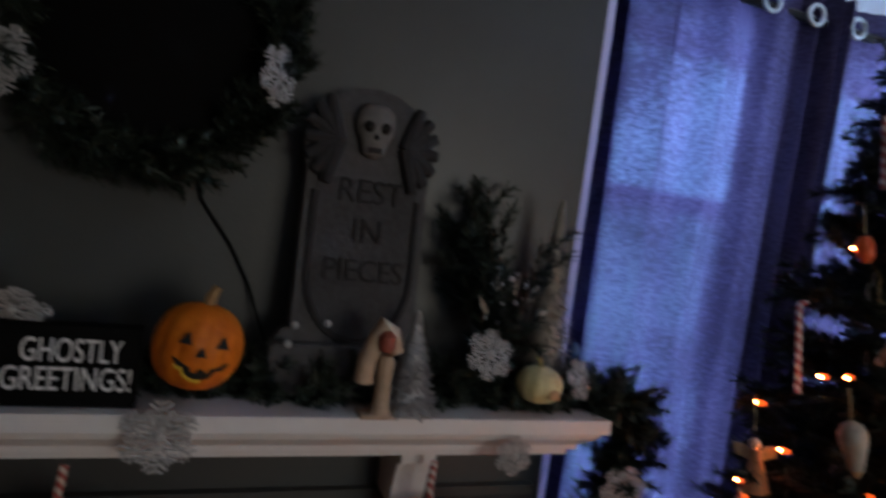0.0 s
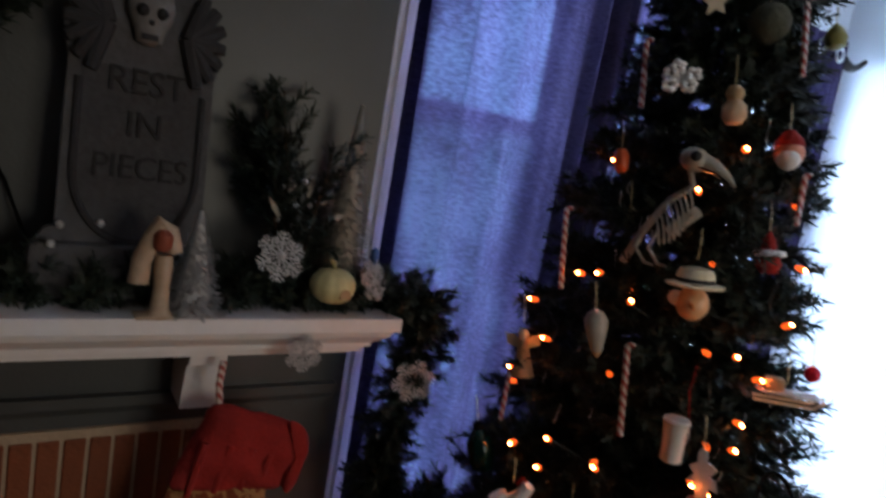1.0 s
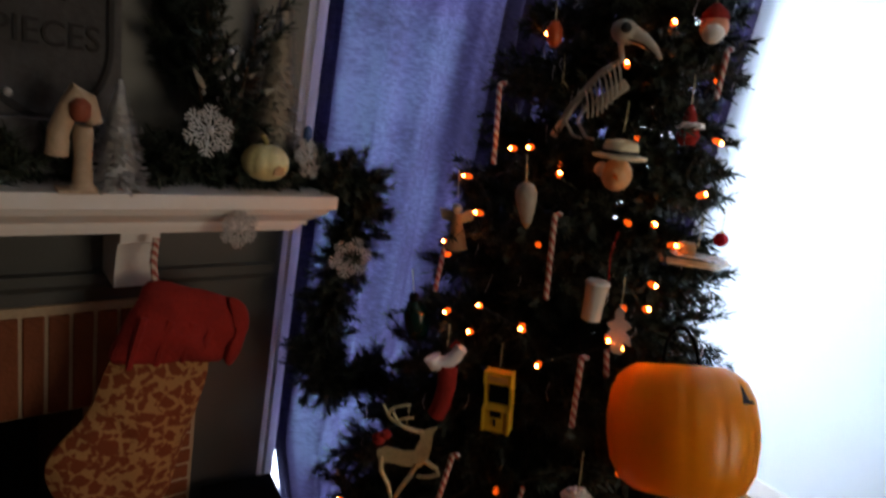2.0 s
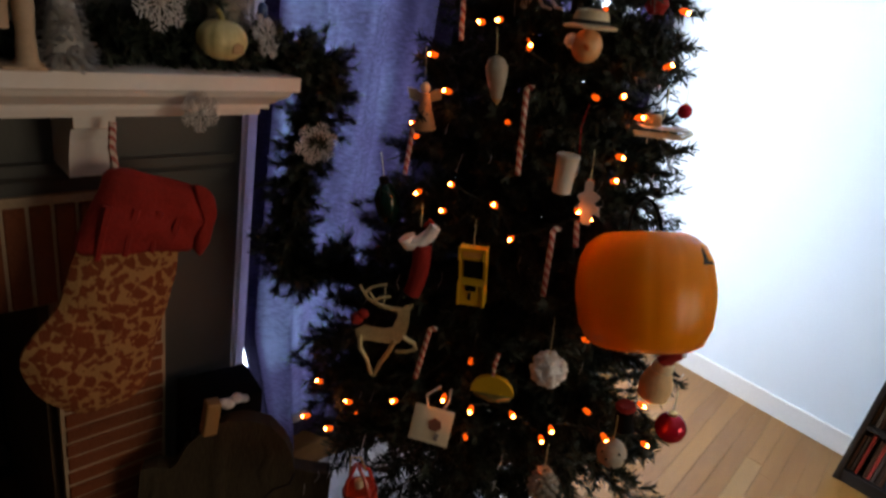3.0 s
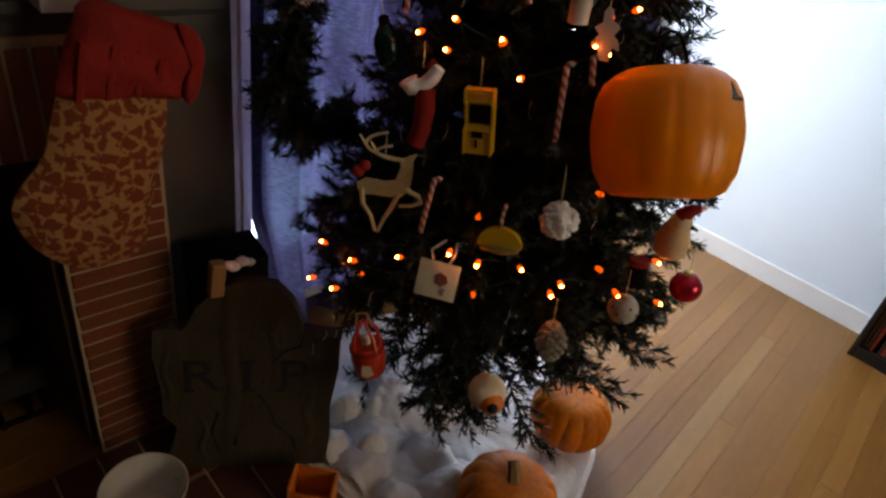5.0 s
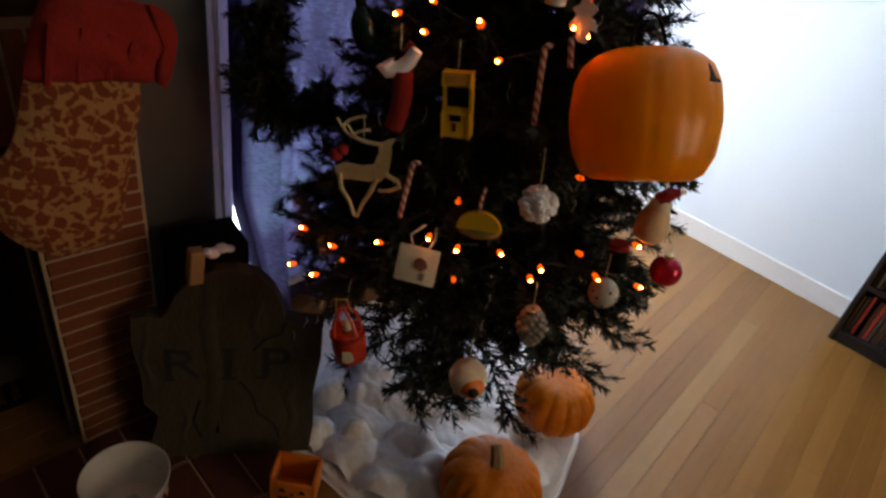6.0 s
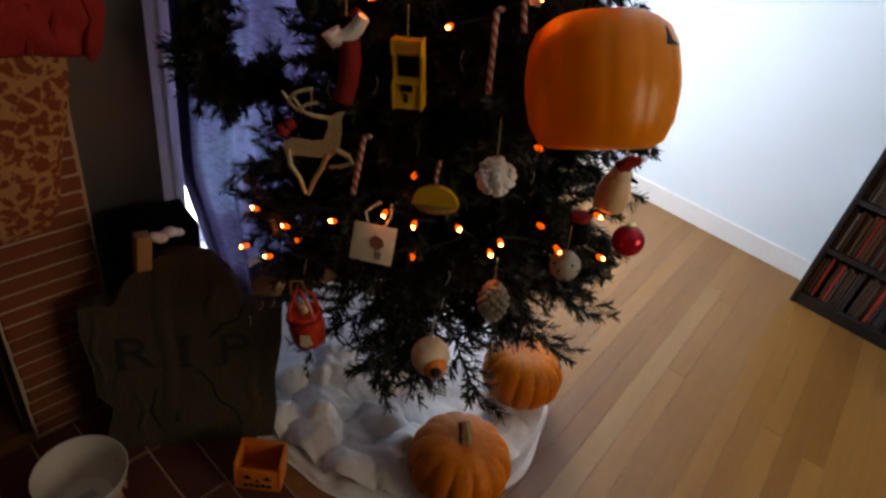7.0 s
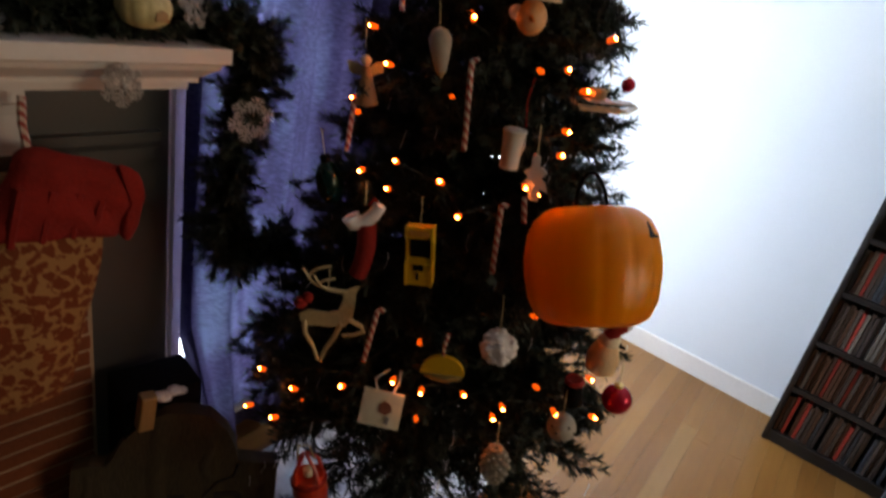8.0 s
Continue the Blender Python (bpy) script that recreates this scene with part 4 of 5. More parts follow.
tg = ornament("resin_figure", 0.338, -0.372, 1.832, "tan resin figure ornament with a pale front", top=0.03)
part("body", Mesh().lathe([(0.012, -0.036), (0.020, -0.024), (0.019, -0.006), (0.010, 0.004)], 16), mat("pale_tan", (0.55, 0.38, 0.24), 0.6), tg)
part("head", Mesh().ball(0.015, at(0, 0, 0.014), 14), M_tan, tg)
ps = ornament("pale_star", 0.330, -0.300, 2.000, "pale paper star ornament high in the tree", top=0.03)
star = [((0.026 if k % 2 == 0 else 0.012) * math.sin(math.pi * k / 5), (0.026 if k % 2 == 0 else 0.012) * math.cos(math.pi * k / 5)) for k in range(10)]
part("star", Mesh().plate(star, 0.006), M_cream, ps, smooth=False)
mo = ornament("mossy_ball", 0.392, -0.366, 1.975, "dull green mossy ball ornament", top=0.03)
part("globe", Mesh().ball(0.034, None, 18), mat("moss_green", (0.06, 0.065, 0.045), 0.9, vary=0.4, bump=0.8), mo)
po = ornament("green_gourd", 0.560, -0.392, 1.990, "small olive and yellow gourd ornament at a branch end", top=0.025)
part("globe", Mesh().lathe([(0.004, -0.022), (0.017, -0.016), (0.020, 0.0), (0.012, 0.016), (0.005, 0.024)], 16), mat("olive_glaze", (0.22, 0.22, 0.05), 0.4), po)
# red-orange glow is put into the shade's colour; it gives no light
rd = ornament("red_lantern_bulb", 0.256, -0.232, 1.712, "small lantern-shaped ornament, its red glow put into the colour", top=0.022)
part("shade", Mesh().lathe([(0.006, -0.024), (0.013, -0.014), (0.014, 0.008), (0.007, 0.020)], 12), mat("red_glow_colour", (0.70, 0.12, 0.02), 0.4), rd)

# tinsel icicles
rt = random.Random(111)
tm = Mesh()
for _ in range(60):
    z = rt.uniform(0.5, 1.9)
    a = rt.uniform(radians(150), radians(300))
    r = tree_radius(z) * rt.uniform(0.85, 1.06)
    L = rt.uniform(0.015, 0.04)
    x, y = TREE[0] + r * math.cos(a), TREE[1] + r * math.sin(a)
    tm.tube([(x, y, z), (x + rt.uniform(-.006, .006), y, z - L * 0.5), (x + rt.uniform(-.01, .01), y, z - L)], 0.0006, 4)
tagged(single("tinsel", tm, M_silver, "short silver tinsel strands scattered over the tree", "tinsel"), kind="stuff")

# ---- string lights ----
ROWS_LOW = ((0.63, 168), (0.66, 178), (0.72, 168), (0.74, 181), (0.80, 194), (0.81, 202), (0.845, 206), (0.84, 213), (0.85, 223), (0.81, 231), (0.83, 233), (0.81, 248), (0.84, 254), (0.86, 260), (0.77, 263))
ROWS_MID = ((1.27, 167), (1.29, 164), (1.18, 179), (1.17, 190), (1.22, 190), (1.21, 205), (1.16, 212), (1.22, 233), (1.23, 229), (1.29, 239), (1.33, 240), (1.40, 245))
# bulbs without filaments, added at invented spots for glow inside the crown
ROWS_DEEP = tuple((0.66 + 0.075 * k, 176 + (37 * k) % 78) for k in range(13))
ROWS_TOP = ((1.37, 175), (1.42, 157), (1.50, 179), (1.51, 187), (1.48, 202), (1.43, 237), (1.49, 221), (1.49, 255), (1.58, 261), (1.68, 258), (1.76, 231), (1.68, 215), (1.71, 173))
sl_ = thing("string_lights", at(0, 0, 0), "string of small amber lights wound round the tree", "string lights")
bulb_mesh = build("bulb", Mesh().lathe([(0.0030, 0.003), (0.0048, 0.001), (0.0054, -0.003), (0.0048, -0.009), (0.0034, -0.013)], 12), M_bulb, True)
core_mesh = build("filament", Mesh().ball(0.0031, at(0, 0, 0.0032), 12), M_core, True)
sock_mesh = build("socket", Mesh().lathe([(0.0032, -0.006), (0.0032, -0.016), (0.0018, -0.018)], 8), M_wire)
rs = random.Random(121)
for rows in (ROWS_LOW, ROWS_MID, ROWS_TOP, ROWS_DEEP):
    pts = []
    for z, deg in rows:
        r = tree_radius(z) + (0.022 if rows is not ROWS_DEEP else -0.055)
        a = radians(deg)
        p = (TREE[0] + r * math.cos(a), TREE[1] + r * math.sin(a), z)
        out = Vector((math.cos(a) + rs.uniform(-.35, .35), math.sin(a) + rs.uniform(-.35, .35), rs.uniform(-.2, .5)))
        q = at(*p) @ out.to_track_quat("Z", "Y").to_matrix().to_4x4()
        bulb = new("bulb", bulb_mesh)
        bulb.parent = sl_
        bulb.matrix_basis = q
        for nm, me in (("socket", sock_mesh), ("filament", core_mesh))[:1 if rows is ROWS_DEEP else 2]:
            new(nm, me).parent = bulb
        pts.append(Vector(q @ Vector((0, 0, -0.018))))
    wire = []
    for a, b in zip(pts, pts[1:]):
        for k in range(4):
            m_ = a.lerp(b, k / 4)
            inn = Vector((TREE[0], TREE[1], m_.z)) - m_
            wire.append(m_ + inn.normalized() * 0.03 * math.sin(math.pi * k / 4) - Vector((0, 0, 0.015 * math.sin(math.pi * k / 4))))
    wire.append(pts[-1])
    part("wire", Mesh().tube(wire, 0.0016, 5), M_wire, sl_)

# ---- writing ----
def lettering(text, size, depth=0.002):
    """Built-in font as a mesh, standing in the xz plane and facing -y."""
    cu = bpy.data.curves.new("text", "FONT")
    cu.body, cu.size, cu.extrude, cu.align_x, cu.align_y = text, size, depth, "CENTER", "CENTER"
    ob = new("text", cu)
    bpy.context.view_layer.update()
    d = bpy.data.meshes.new_from_object(ob.evaluated_get(bpy.context.evaluated_depsgraph_get()))
    bpy.data.objects.remove(ob)
    d.transform(pose(0, 0, 0, 90))
    return d


def letters(text, size, material, parent, m, stretch=1.0, depth=0.002, width=0.0):
    d = lettering(text, size, depth)
    if width:
        stretch = width / (max(v.co.x for v in d.vertices) - min(v.co.x for v in d.vertices))
    d.materials.clear()
    d.materials.append(material)
    ob = new("lettering", d)
    ob.parent = parent
    ob.matrix_basis = m @ Matrix.Diagonal((stretch, 1, 1, 1))
    return tagged(ob, "letters reading " + text.lower())


# ---- mantel things ----
def snowflake(x, y, z, r, label, m=None, material=None):
    """Two layers of six barbed arms."""
    me = Mesh()
    for layer, (rr, turn) in enumerate(((r, 0), (r * 0.8, 30))):
        for k in range(6):
            q = at(0, -0.003 * layer, 0) @ pose(0, 0, 0, 0, 60 * k + turn, 0)
            me.plate([(-0.03 * rr, 0), (0.03 * rr + 0.0005, 0), (0.035 * rr, rr * 0.9), (0, rr), (-0.035 * rr, rr * 0.9)], 0.003, q)
            for h, l in ((0.40, 0.34), (0.62, 0.30), (0.80, 0.18)):
                for s in (-1, 1):
                    me.plate([(0, h * rr), (s * l * rr, (h + l * 0.80) * rr), (s * l * rr * 0.90, (h + l * 0.80 + 0.05) * rr), (0, (h + 0.07) * rr)][::s], 0.003, q)
    me.ball(r * 0.16, at(0, -0.004, 0), 8)
    return single("snowflake", me, material or M_snowflake, label, "snowflake", m=m or at(x, y, z), group="snowflake decorations")


snowflake(-0.762, -0.008, 1.312, 0.055, "frosted white snowflake hung on the mantel's edge")
snowflake(-0.197, -0.008, 1.280, 0.036, "small frosted snowflake hung under the mantel's edge")
snowflake(-0.25, 0.030, 1.445, 0.046, "frosted white snowflake stuck in the mantel garland", pose(-0.25, 0.030, 1.445, -20, 10, 0))
snowflake(-0.055, 0.040, 1.405, 0.040, "frosted white snowflake beside the glitter cone", pose(-0.055, 0.04, 1.405, -25, 40, 10))
snowflake(0.045, 0.005, 1.212, 0.046, "frosted tan-white snowflake on the hanging garland", pose(0.045, -0.005, 1.212, 0, 15, -15))
snowflake(-0.978, 0.020, 1.455, 0.050, "frosted white snowflake above the black sign", pose(-0.962, 0.03, 1.476, 48, 20, 12))


def garland(name, path, spread, twigs, label, seed, wood_r=0.005):
    """A needled rope along path."""
    r = random.Random(seed)
    v, f, wd = [], [], Mesh()
    pts = [Vector(p) for p in path]
    fine = []
    for a, b in zip(pts, pts[1:]):
        for i in range(8):
            fine.append(a.lerp(b, i / 8) + Vector((r.uniform(-.004, .004), r.uniform(-.004, .004), r.uniform(-.004, .004))))
    fine.append(pts[-1])
    wd.tube(fine, wood_r, 6)
    needles(v, f, fine, 0.026, 500, r)
    for _ in range(twigs):
        i = r.randrange(len(fine) - 1)
        d = (fine[i + 1] - fine[i]).normalized()
        o = Vector((r.gauss(0, 1), r.gauss(0, 1), r.gauss(0, 1)))
        o = (o - d * o.dot(d)).normalized()
        o = (o + d * r.uniform(-0.2, 0.7)).normalized()
        L = spread * r.uniform(0.5, 1.1)
        p = fine[i]
        q = p + o * L * 0.55
        e = q + (o + Vector((0, 0, r.uniform(-.5, .3)))).normalized() * L * 0.45
        needles(v, f, [p, q, e], 0.021, 640, r)
    th = thing(name, at(0, 0, 0), label, "garland")
    ob = new("greenery", raw_mesh("greenery", v, f, M_needle))
    ob.parent = th
    part("core", wd, M_bark, th)
    return th


mant = [(-1.25 + 1.27 * i / 9, (0.125 if i < 5 else 0.088) + 0.012 * math.sin(2.1 * i), MZ + 0.026 + 0.006 * math.sin(1.3 * i)) for i in range(10)]
garland("mantel_garland", mant, 0.060, 900, "dark green artificial pine garland lying along the mantel", 21)
garland("hanging_garland", [(0.0, 0.075, 1.375), (0.06, 0.055, 1.37), (0.095, 0.05, 1.33), (0.075, 0.05, 1.26), (0.055, 0.06, 1.17), (0.055, 0.06, 1.06), (0.035, 0.06, 0.96), (0.055, 0.06, 0.89), (0.13, 0.05, 0.875), (0.20, 0.03, 0.905)], 0.075, 570, "dark green pine garland hanging off the mantel's end", 22)

# wreath round a black disc
wr = thing("wreath", at(-0.845, 0.165, 1.905), "dark pine wreath round a black disc on the chimney breast", "wreath")
part("disc", Mesh().lathe([(0.205, -0.008), (0.21, -0.004), (0.21, 0.008), (0.205, 0.012)], 48, pose(0, 0.025, 0, 90)), M_black, wr, "matt black disc")
r2 = random.Random(31)
wv, wf = [], []
for k in range(420):
    a = r2.uniform(0, 2 * math.pi)
    p = Vector((0.205 * math.cos(a), r2.uniform(-0.02, 0.01), 0.205 * math.sin(a)))
    o = Vector((r2.gauss(0, 1), r2.gauss(0, 0.6) - 0.3, r2.gauss(0, 1))).normalized()
    t = Vector((-math.sin(a), 0, math.cos(a)))
    L = r2.uniform(0.03, 0.065)
    needles(wv, wf, [p, p + o * L * 0.6 + t * 0.01, p + o * L + t * 0.03], 0.021, 620, r2)
wg = new("greenery", raw_mesh("greenery", wv, wf, M_needle))
wg.parent = wr
snowflake(-0.648, 0.125, 1.862, 0.052, "frosted snowflake on the dark wreath", pose(-0.648, 0.125, 1.862, 0, 12, 52))
snowflake(-1.035, 0.125, 1.812, 0.055, "frosted snowflake on the dark wreath", pose(-1.035, 0.125, 1.812, 0, 40, -15))
single("cable", Mesh().tube([(-0.765, 0.195, 1.70), (-0.745, 0.198, 1.645), (-0.69, 0.198, 1.572), (-0.655, 0.195, 1.51), (-0.63, 0.17, 1.445), (-0.60, 0.15, 1.385)], 0.0030, 8), M_black, "thin black cable trailing down from the wreath", "cable", smooth=True)

# skull tombstone
ts = thing("tombstone", pose(-0.478, 0.118, MZ, -6, 0, 0) @ Matrix.Diagonal((1.03, 1, 1.055, 1)), "grey foam tombstone with a skull and dark wings on the mantel", "tombstone")
base = [(-0.135, 0.0), (0.135, 0.0), (0.135, 0.075), (0.118, 0.105), (0.105, 0.11), (0.104, 0.36), (0.100, 0.40)]
arch = [(0.112 * math.cos(a), 0.395 + 0.115 * math.sin(a)) for a in [math.pi * k / 16 for k in range(17)]]
outl = base[:-2] + [(0.104, 0.36)] + arch + [(-0.104, 0.36), (-0.105, 0.11), (-0.118, 0.105), (-0.135, 0.075)]
part("slab", Mesh().plate(outl, 0.05), M_stone, ts, smooth=False)
part("plinth", Mesh().box(0.275, 0.07, 0.085, at(0, -0.012, 0.045), 0.012), M_stone, ts)
panel = [(0.085, 0.355)] + [(0.085 * math.cos(a), 0.20 + 0.107 * math.sin(a)) for a in [-math.pi * k / 18 for k in range(19)]] + [(-0.085, 0.355)]
part("panel", Mesh().plate(panel, 0.004), mat("sunken_panel_paint", (0.042, 0.042, 0.044), 0.85, vary=0.3, scale=14, bump=0.5), ts, "dark sunken panel", smooth=False, m=at(0, -0.0252, 0))
ring = [(0.088 * math.cos(a), -0.028, 0.20 + 0.11 * math.sin(a)) for a in [math.pi + math.pi * k / 18 for k in range(19)]]
part("moulding", Mesh().tube([(-0.088, -0.028, 0.33)] + ring + [(0.088, -0.028, 0.33)], 0.006, 6), M_stonedark, ts, "dark carved border")
for s in (-1, 1):
    for k in range(7):
        a = radians(70 - 24 * k) if s > 0 else radians(110 + 24 * k)
        c = Vector((s * 0.060, -0.030, 0.415))
        e = c + Vector((0.055 * math.cos(a), -0.004, 0.075 * math.sin(a)))
        part("feather", Mesh().tube([c, c.lerp(e, 0.6), e], 0.016, 8, taper=0.55), M_stonedark, ts, "dark wing feather")
sk = Mesh()
sk.lathe([(0.004, 0.044), (0.020, 0.041), (0.031, 0.031), (0.035, 0.014), (0.033, -0.002), (0.027, -0.014), (0.022, -0.026), (0.019, -0.040), (0.008, -0.045)], 20, at(0, -0.034, 0.438), squash=0.7)
part("skull", sk, mat("pale_stone_paint", (0.155, 0.15, 0.145), 0.8, vary=0.25, scale=30, bump=0.4), ts, "pale grey skull relief")
for dx, dz, rr in ((-0.0135, 0.440, 0.0095), (0.0135, 0.440, 0.0095), (0.0, 0.424, 0.0045)):
    part("socket", Mesh().ball(rr, at(dx, -0.054, dz), 10), M_letter, ts, "dark hollow")
part("teeth", Mesh().box(0.024, 0.006, 0.010, at(0, -0.046, 0.404), 0.002), M_stonedark, ts)
for text, zz, size, st_ in (("REST", 0.335, 0.056, 0.95), ("IN", 0.270, 0.056, 0.95), ("PIECES", 0.205, 0.052, 0.92)):
    letters(text, size, M_letter, ts, pose(0.005, -0.0290, zz, 0, 0, 0), st_)
# bright glints on the stone are put in as white beads
for dx, dz in ((-0.098, 0.112), (-0.108, 0.085), (-0.045, 0.118), (-0.095, 0.405), (0.088, 0.415), (0.082, 0.065)):
    part("sparkle", Mesh().ball(0.0065, at(dx, -0.052 if dz < 0.1 else -0.030, dz), 8), M_snowflake, ts, "white bead put in for a bright glint")

# black sign
sg = thing("sign", at(-0.902, 0.042, MZ), "black block sign with white letters on the mantel", "sign")
part("board", Mesh().box(0.205, 0.035, 0.115, at(0, 0, 0.0585), 0.003), M_black, sg)
letters("GHOSTLY", 0.047, M_whiteletter, sg, at(0.018, -0.018, 0.080), width=0.124)
letters("GREETINGS!", 0.047, M_whiteletter, sg, at(0.016, -0.018, 0.040), width=0.158)

# jack-o-lantern with a carved face, no lamp inside
jk = thing("jack_o_lantern", pose(-0.733, 0.040, MZ + 0.030, 0, 8, 8) @ Matrix.Diagonal((0.88, 0.88, 0.97, 1)), "small orange jack-o-lantern with a carved grin on the mantel", "pumpkin")
pr = [(max(0.008, 0.074 * math.sin(math.pi * i / 14) ** 0.8), 0.066 - 0.066 * math.cos(math.pi * i / 14)) for i in range(15)]
part("body", Mesh().lathe(pr, 72, ribs=12, depth=0.05), M_pumpkin, jk)
part("stem", Mesh().tube([(0, 0, 0.125), (0.002, 0, 0.145), (0.008, 0, 0.160)], 0.012, 7, taper=0.6), M_stem, jk, "tan stub of a stem")


def on_jack(u, w):
    """A point on the lantern's skin from a sideways and an upward distance."""
    rr = 0.074 * max(0.05, 1 - ((w - 0.066) / 0.066) ** 2) ** 0.42 + 0.0005
    a = u / rr
    return (rr * math.sin(a), -rr * math.cos(a), w)


for u, w, s in ((-0.030, 0.086, 0.010), (0.026, 0.086, 0.010), (-0.004, 0.070, 0.008)):
    x, y, zz = on_jack(u, w)
    part("carving", Mesh().plate([(-s, -s * 0.7), (s, -s * 0.7), (0.1 * s, s)], 0.010), M_letter, jk, "dark cut triangle", smooth=False, m=pose(x, y, zz, -12, 0, math.degrees(math.atan2(x, -y))))
grin, low = [], []
for k in range(17):
    e = k / 16
    tooth = 0.007 if k in (6, 7, 10) else 0.0
    grin.append(on_jack(-0.046 + 0.092 * e, 0.058 - 0.012 * math.sin(math.pi * e) - tooth))
    low.append(on_jack(-0.046 + 0.092 * e, 0.055 - 0.026 * math.sin(math.pi * e) + (0.006 if k in (3, 12, 13) else 0.0)))
gm = Mesh()
gm.add([(x * q, y * q, zz) for q in (1.012, 0.93) for line in (grin, low) for x, y, zz in line],
       [(k, k + 1, 18 + k, 17 + k) for k in range(16)] + [(34 + k, 51 + k, 52 + k, 35 + k) for k in range(16)]
       + [(k, 34 + k, 35 + k, k + 1) for k in range(16)] + [(17 + k, 18 + k, 52 + k, 51 + k) for k in range(16)] + [(0, 17, 51, 34), (16, 50, 67, 33)])
part("grin", gm, M_letter, jk, "dark cut grin with square teeth", smooth=False)
# highlight along the left of the lower lip, laid on as a yellow strip
part("grin_lip", Mesh().tube([(p[0], p[1] + 0.001, p[2] - 0.003) for p in low[1:10]], 0.003, 6), M_yellow, jk, "highlight on the lower lip, put in as yellow")

# cloaked figurine
fg = Mesh()
fg.lathe([(0.020, 0.0), (0.021, 0.006), (0.015, 0.012), (0.012, 0.05), (0.014, 0.085), (0.012, 0.10)], 14, at(0.012, 0, 0))
fg.tube([(-0.022, 0, 0.055), (-0.020, 0.0, 0.09), (-0.008, 0.0, 0.125), (0.004, 0, 0.150), (0.016, -0.002, 0.140), (0.026, -0.004, 0.105)], 0.016, 10, taper=0.75)
fg.box(0.055, 0.04, 0.006, at(0.004, 0, 0.003), 0.002)
single("figurine", fg, mat("dull_cream_resin", (0.42, 0.31, 0.21), 0.7, vary=0.2, scale=25), "cream stooped figurine in a hood on the mantel edge", "figurine", smooth=True, m=at(-0.452, 0.012, MZ))
# rust-red piece set in for the hood's face, not a light
single("figurine_lantern", Mesh().lathe([(0.010, 0.0), (0.014, 0.008), (0.014, 0.024), (0.006, 0.032)], 12, at(0, 0, 0)), mat("rust_red_resin", (0.25, 0.06, 0.03), 0.6), "rust-red inset in the cream figurine's hood", "figurine", smooth=True, m=at(-0.447, -0.004, MZ + 0.110))


def brush_tree(x, y, z, r, h, material, label, seed, n=900):
    """A bottle-brush cone of radiating bristles on a disc."""
    rr = random.Random(seed)
    v, f = [], []
    for _ in range(n):
        u = rr.random() ** 1.2
        a = rr.uniform(0, 6.283)
        p = Vector((0, 0, 0.02 + u * (h - 0.02)))
        q = p + Vector((math.cos(a), math.sin(a), rr.uniform(-0.5, 0.1))) * r * (1 - u * 0.93) * rr.uniform(0.85, 1.1)
        s = Vector((-math.sin(a), math.cos(a), 0)) * 0.0026
        i = len(v)
        v += [p + s, p - s, q - s, q + s]
        f.append((i, i + 1, i + 2, i + 3))
    th = thing("brush_tree", at(x, y, z), label, "ornamental tree")
    ob = new("bristles", raw_mesh("bristles", v, f, material))
    ob.parent = th
    part("core", Mesh().lathe([(r * 0.5, 0.0), (r * 0.5, 0.008), (0.006, 0.012), (r * 0.62, 0.025), (r * 0.36, h * 0.5), (0.003, h)], 14), material, th)
    return th


brush_tree(-0.388, 0.032, MZ, 0.050, 0.172, M_snowflake, "small white bottle-brush tree in the mantel garland", 41)
brush_tree(-0.096, 0.120, MZ, 0.078, 0.395, M_frostgold, "tall pale gold glitter cone on the mantel's end", 42, 1600)

# frosted pine arrangement
pa = thing("pine_arrangement", at(-0.205, 0.120, MZ), "dark pine sprigs with frosted berries standing on the mantel", "arrangement")
rp = random.Random(51)
pv, pf, pw = [], [], Mesh()
for k in range(10):
    a = rp.uniform(0, 6.283)
    out = Vector((0.30 * math.cos(a) - 0.05, 0.22 * math.sin(a) - 0.08, rp.uniform(0.8, 1.1))) if k else Vector((-0.05, 0, 1))
    bough(pv, pf, pw, Vector((0, 0, 0.0 if k < 4 else 0.08)), out, rp.uniform(0.20, 0.33) if k else 0.40, rp, 9)
pg = new("pine_sprig", raw_mesh("pine_sprig", pv, pf, M_needle))
pg.parent = pa
tagged(pg, kind="stuff")
tagged(part("stem_wood", pw, M_bark, pa), kind="stuff")
for k in range(14):
    a, h = rp.uniform(0, 6.283), rp.uniform(0.13, 0.27)
    part("berry", Mesh().ball(rp.uniform(0.003, 0.006), at(0.055 * math.cos(a) * rp.random() - 0.005, -0.035 - 0.03 * rp.random(), h), 8), M_silver, pa, "frosted silver berry")
for k in range(5):
    a = radians(20 + 35 * k)
    leaf = Mesh().plate([(0, -0.003), (0.02, -0.006), (0.045, 0), (0.02, 0.006), (0, 0.003)], 0.002)
    part("frosted_leaf", leaf, M_frostgold, pa, "frosted leaf", smooth=False, m=at(0.05 * math.cos(a), -0.06, 0.15 + 0.06 * math.sin(a)) @ pose(0, 0, 0, 0, -math.degrees(a) + 8 * k, 20))

# cream gourd
gd = thing("gourd", at(-0.142, 0.035, MZ + 0.022), "small cream pumpkin nested in the mantel garland", "pumpkin")
gp = [(max(0.006, 0.043 * math.sin(math.pi * i / 12) ** 0.8), 0.033 - 0.033 * math.cos(math.pi * i / 12)) for i in range(13)]
part("body", Mesh().lathe(gp, 60, ribs=10, depth=0.06), mat("cream_pumpkin_skin", (0.62, 0.55, 0.27), 0.5, vary=0.15), gd)
part("stem", Mesh().tube([(0, 0, 0.060), (-0.004, 0, 0.075), (-0.012, 0, 0.083)], 0.006, 7, taper=0.6), M_greenstem, gd)
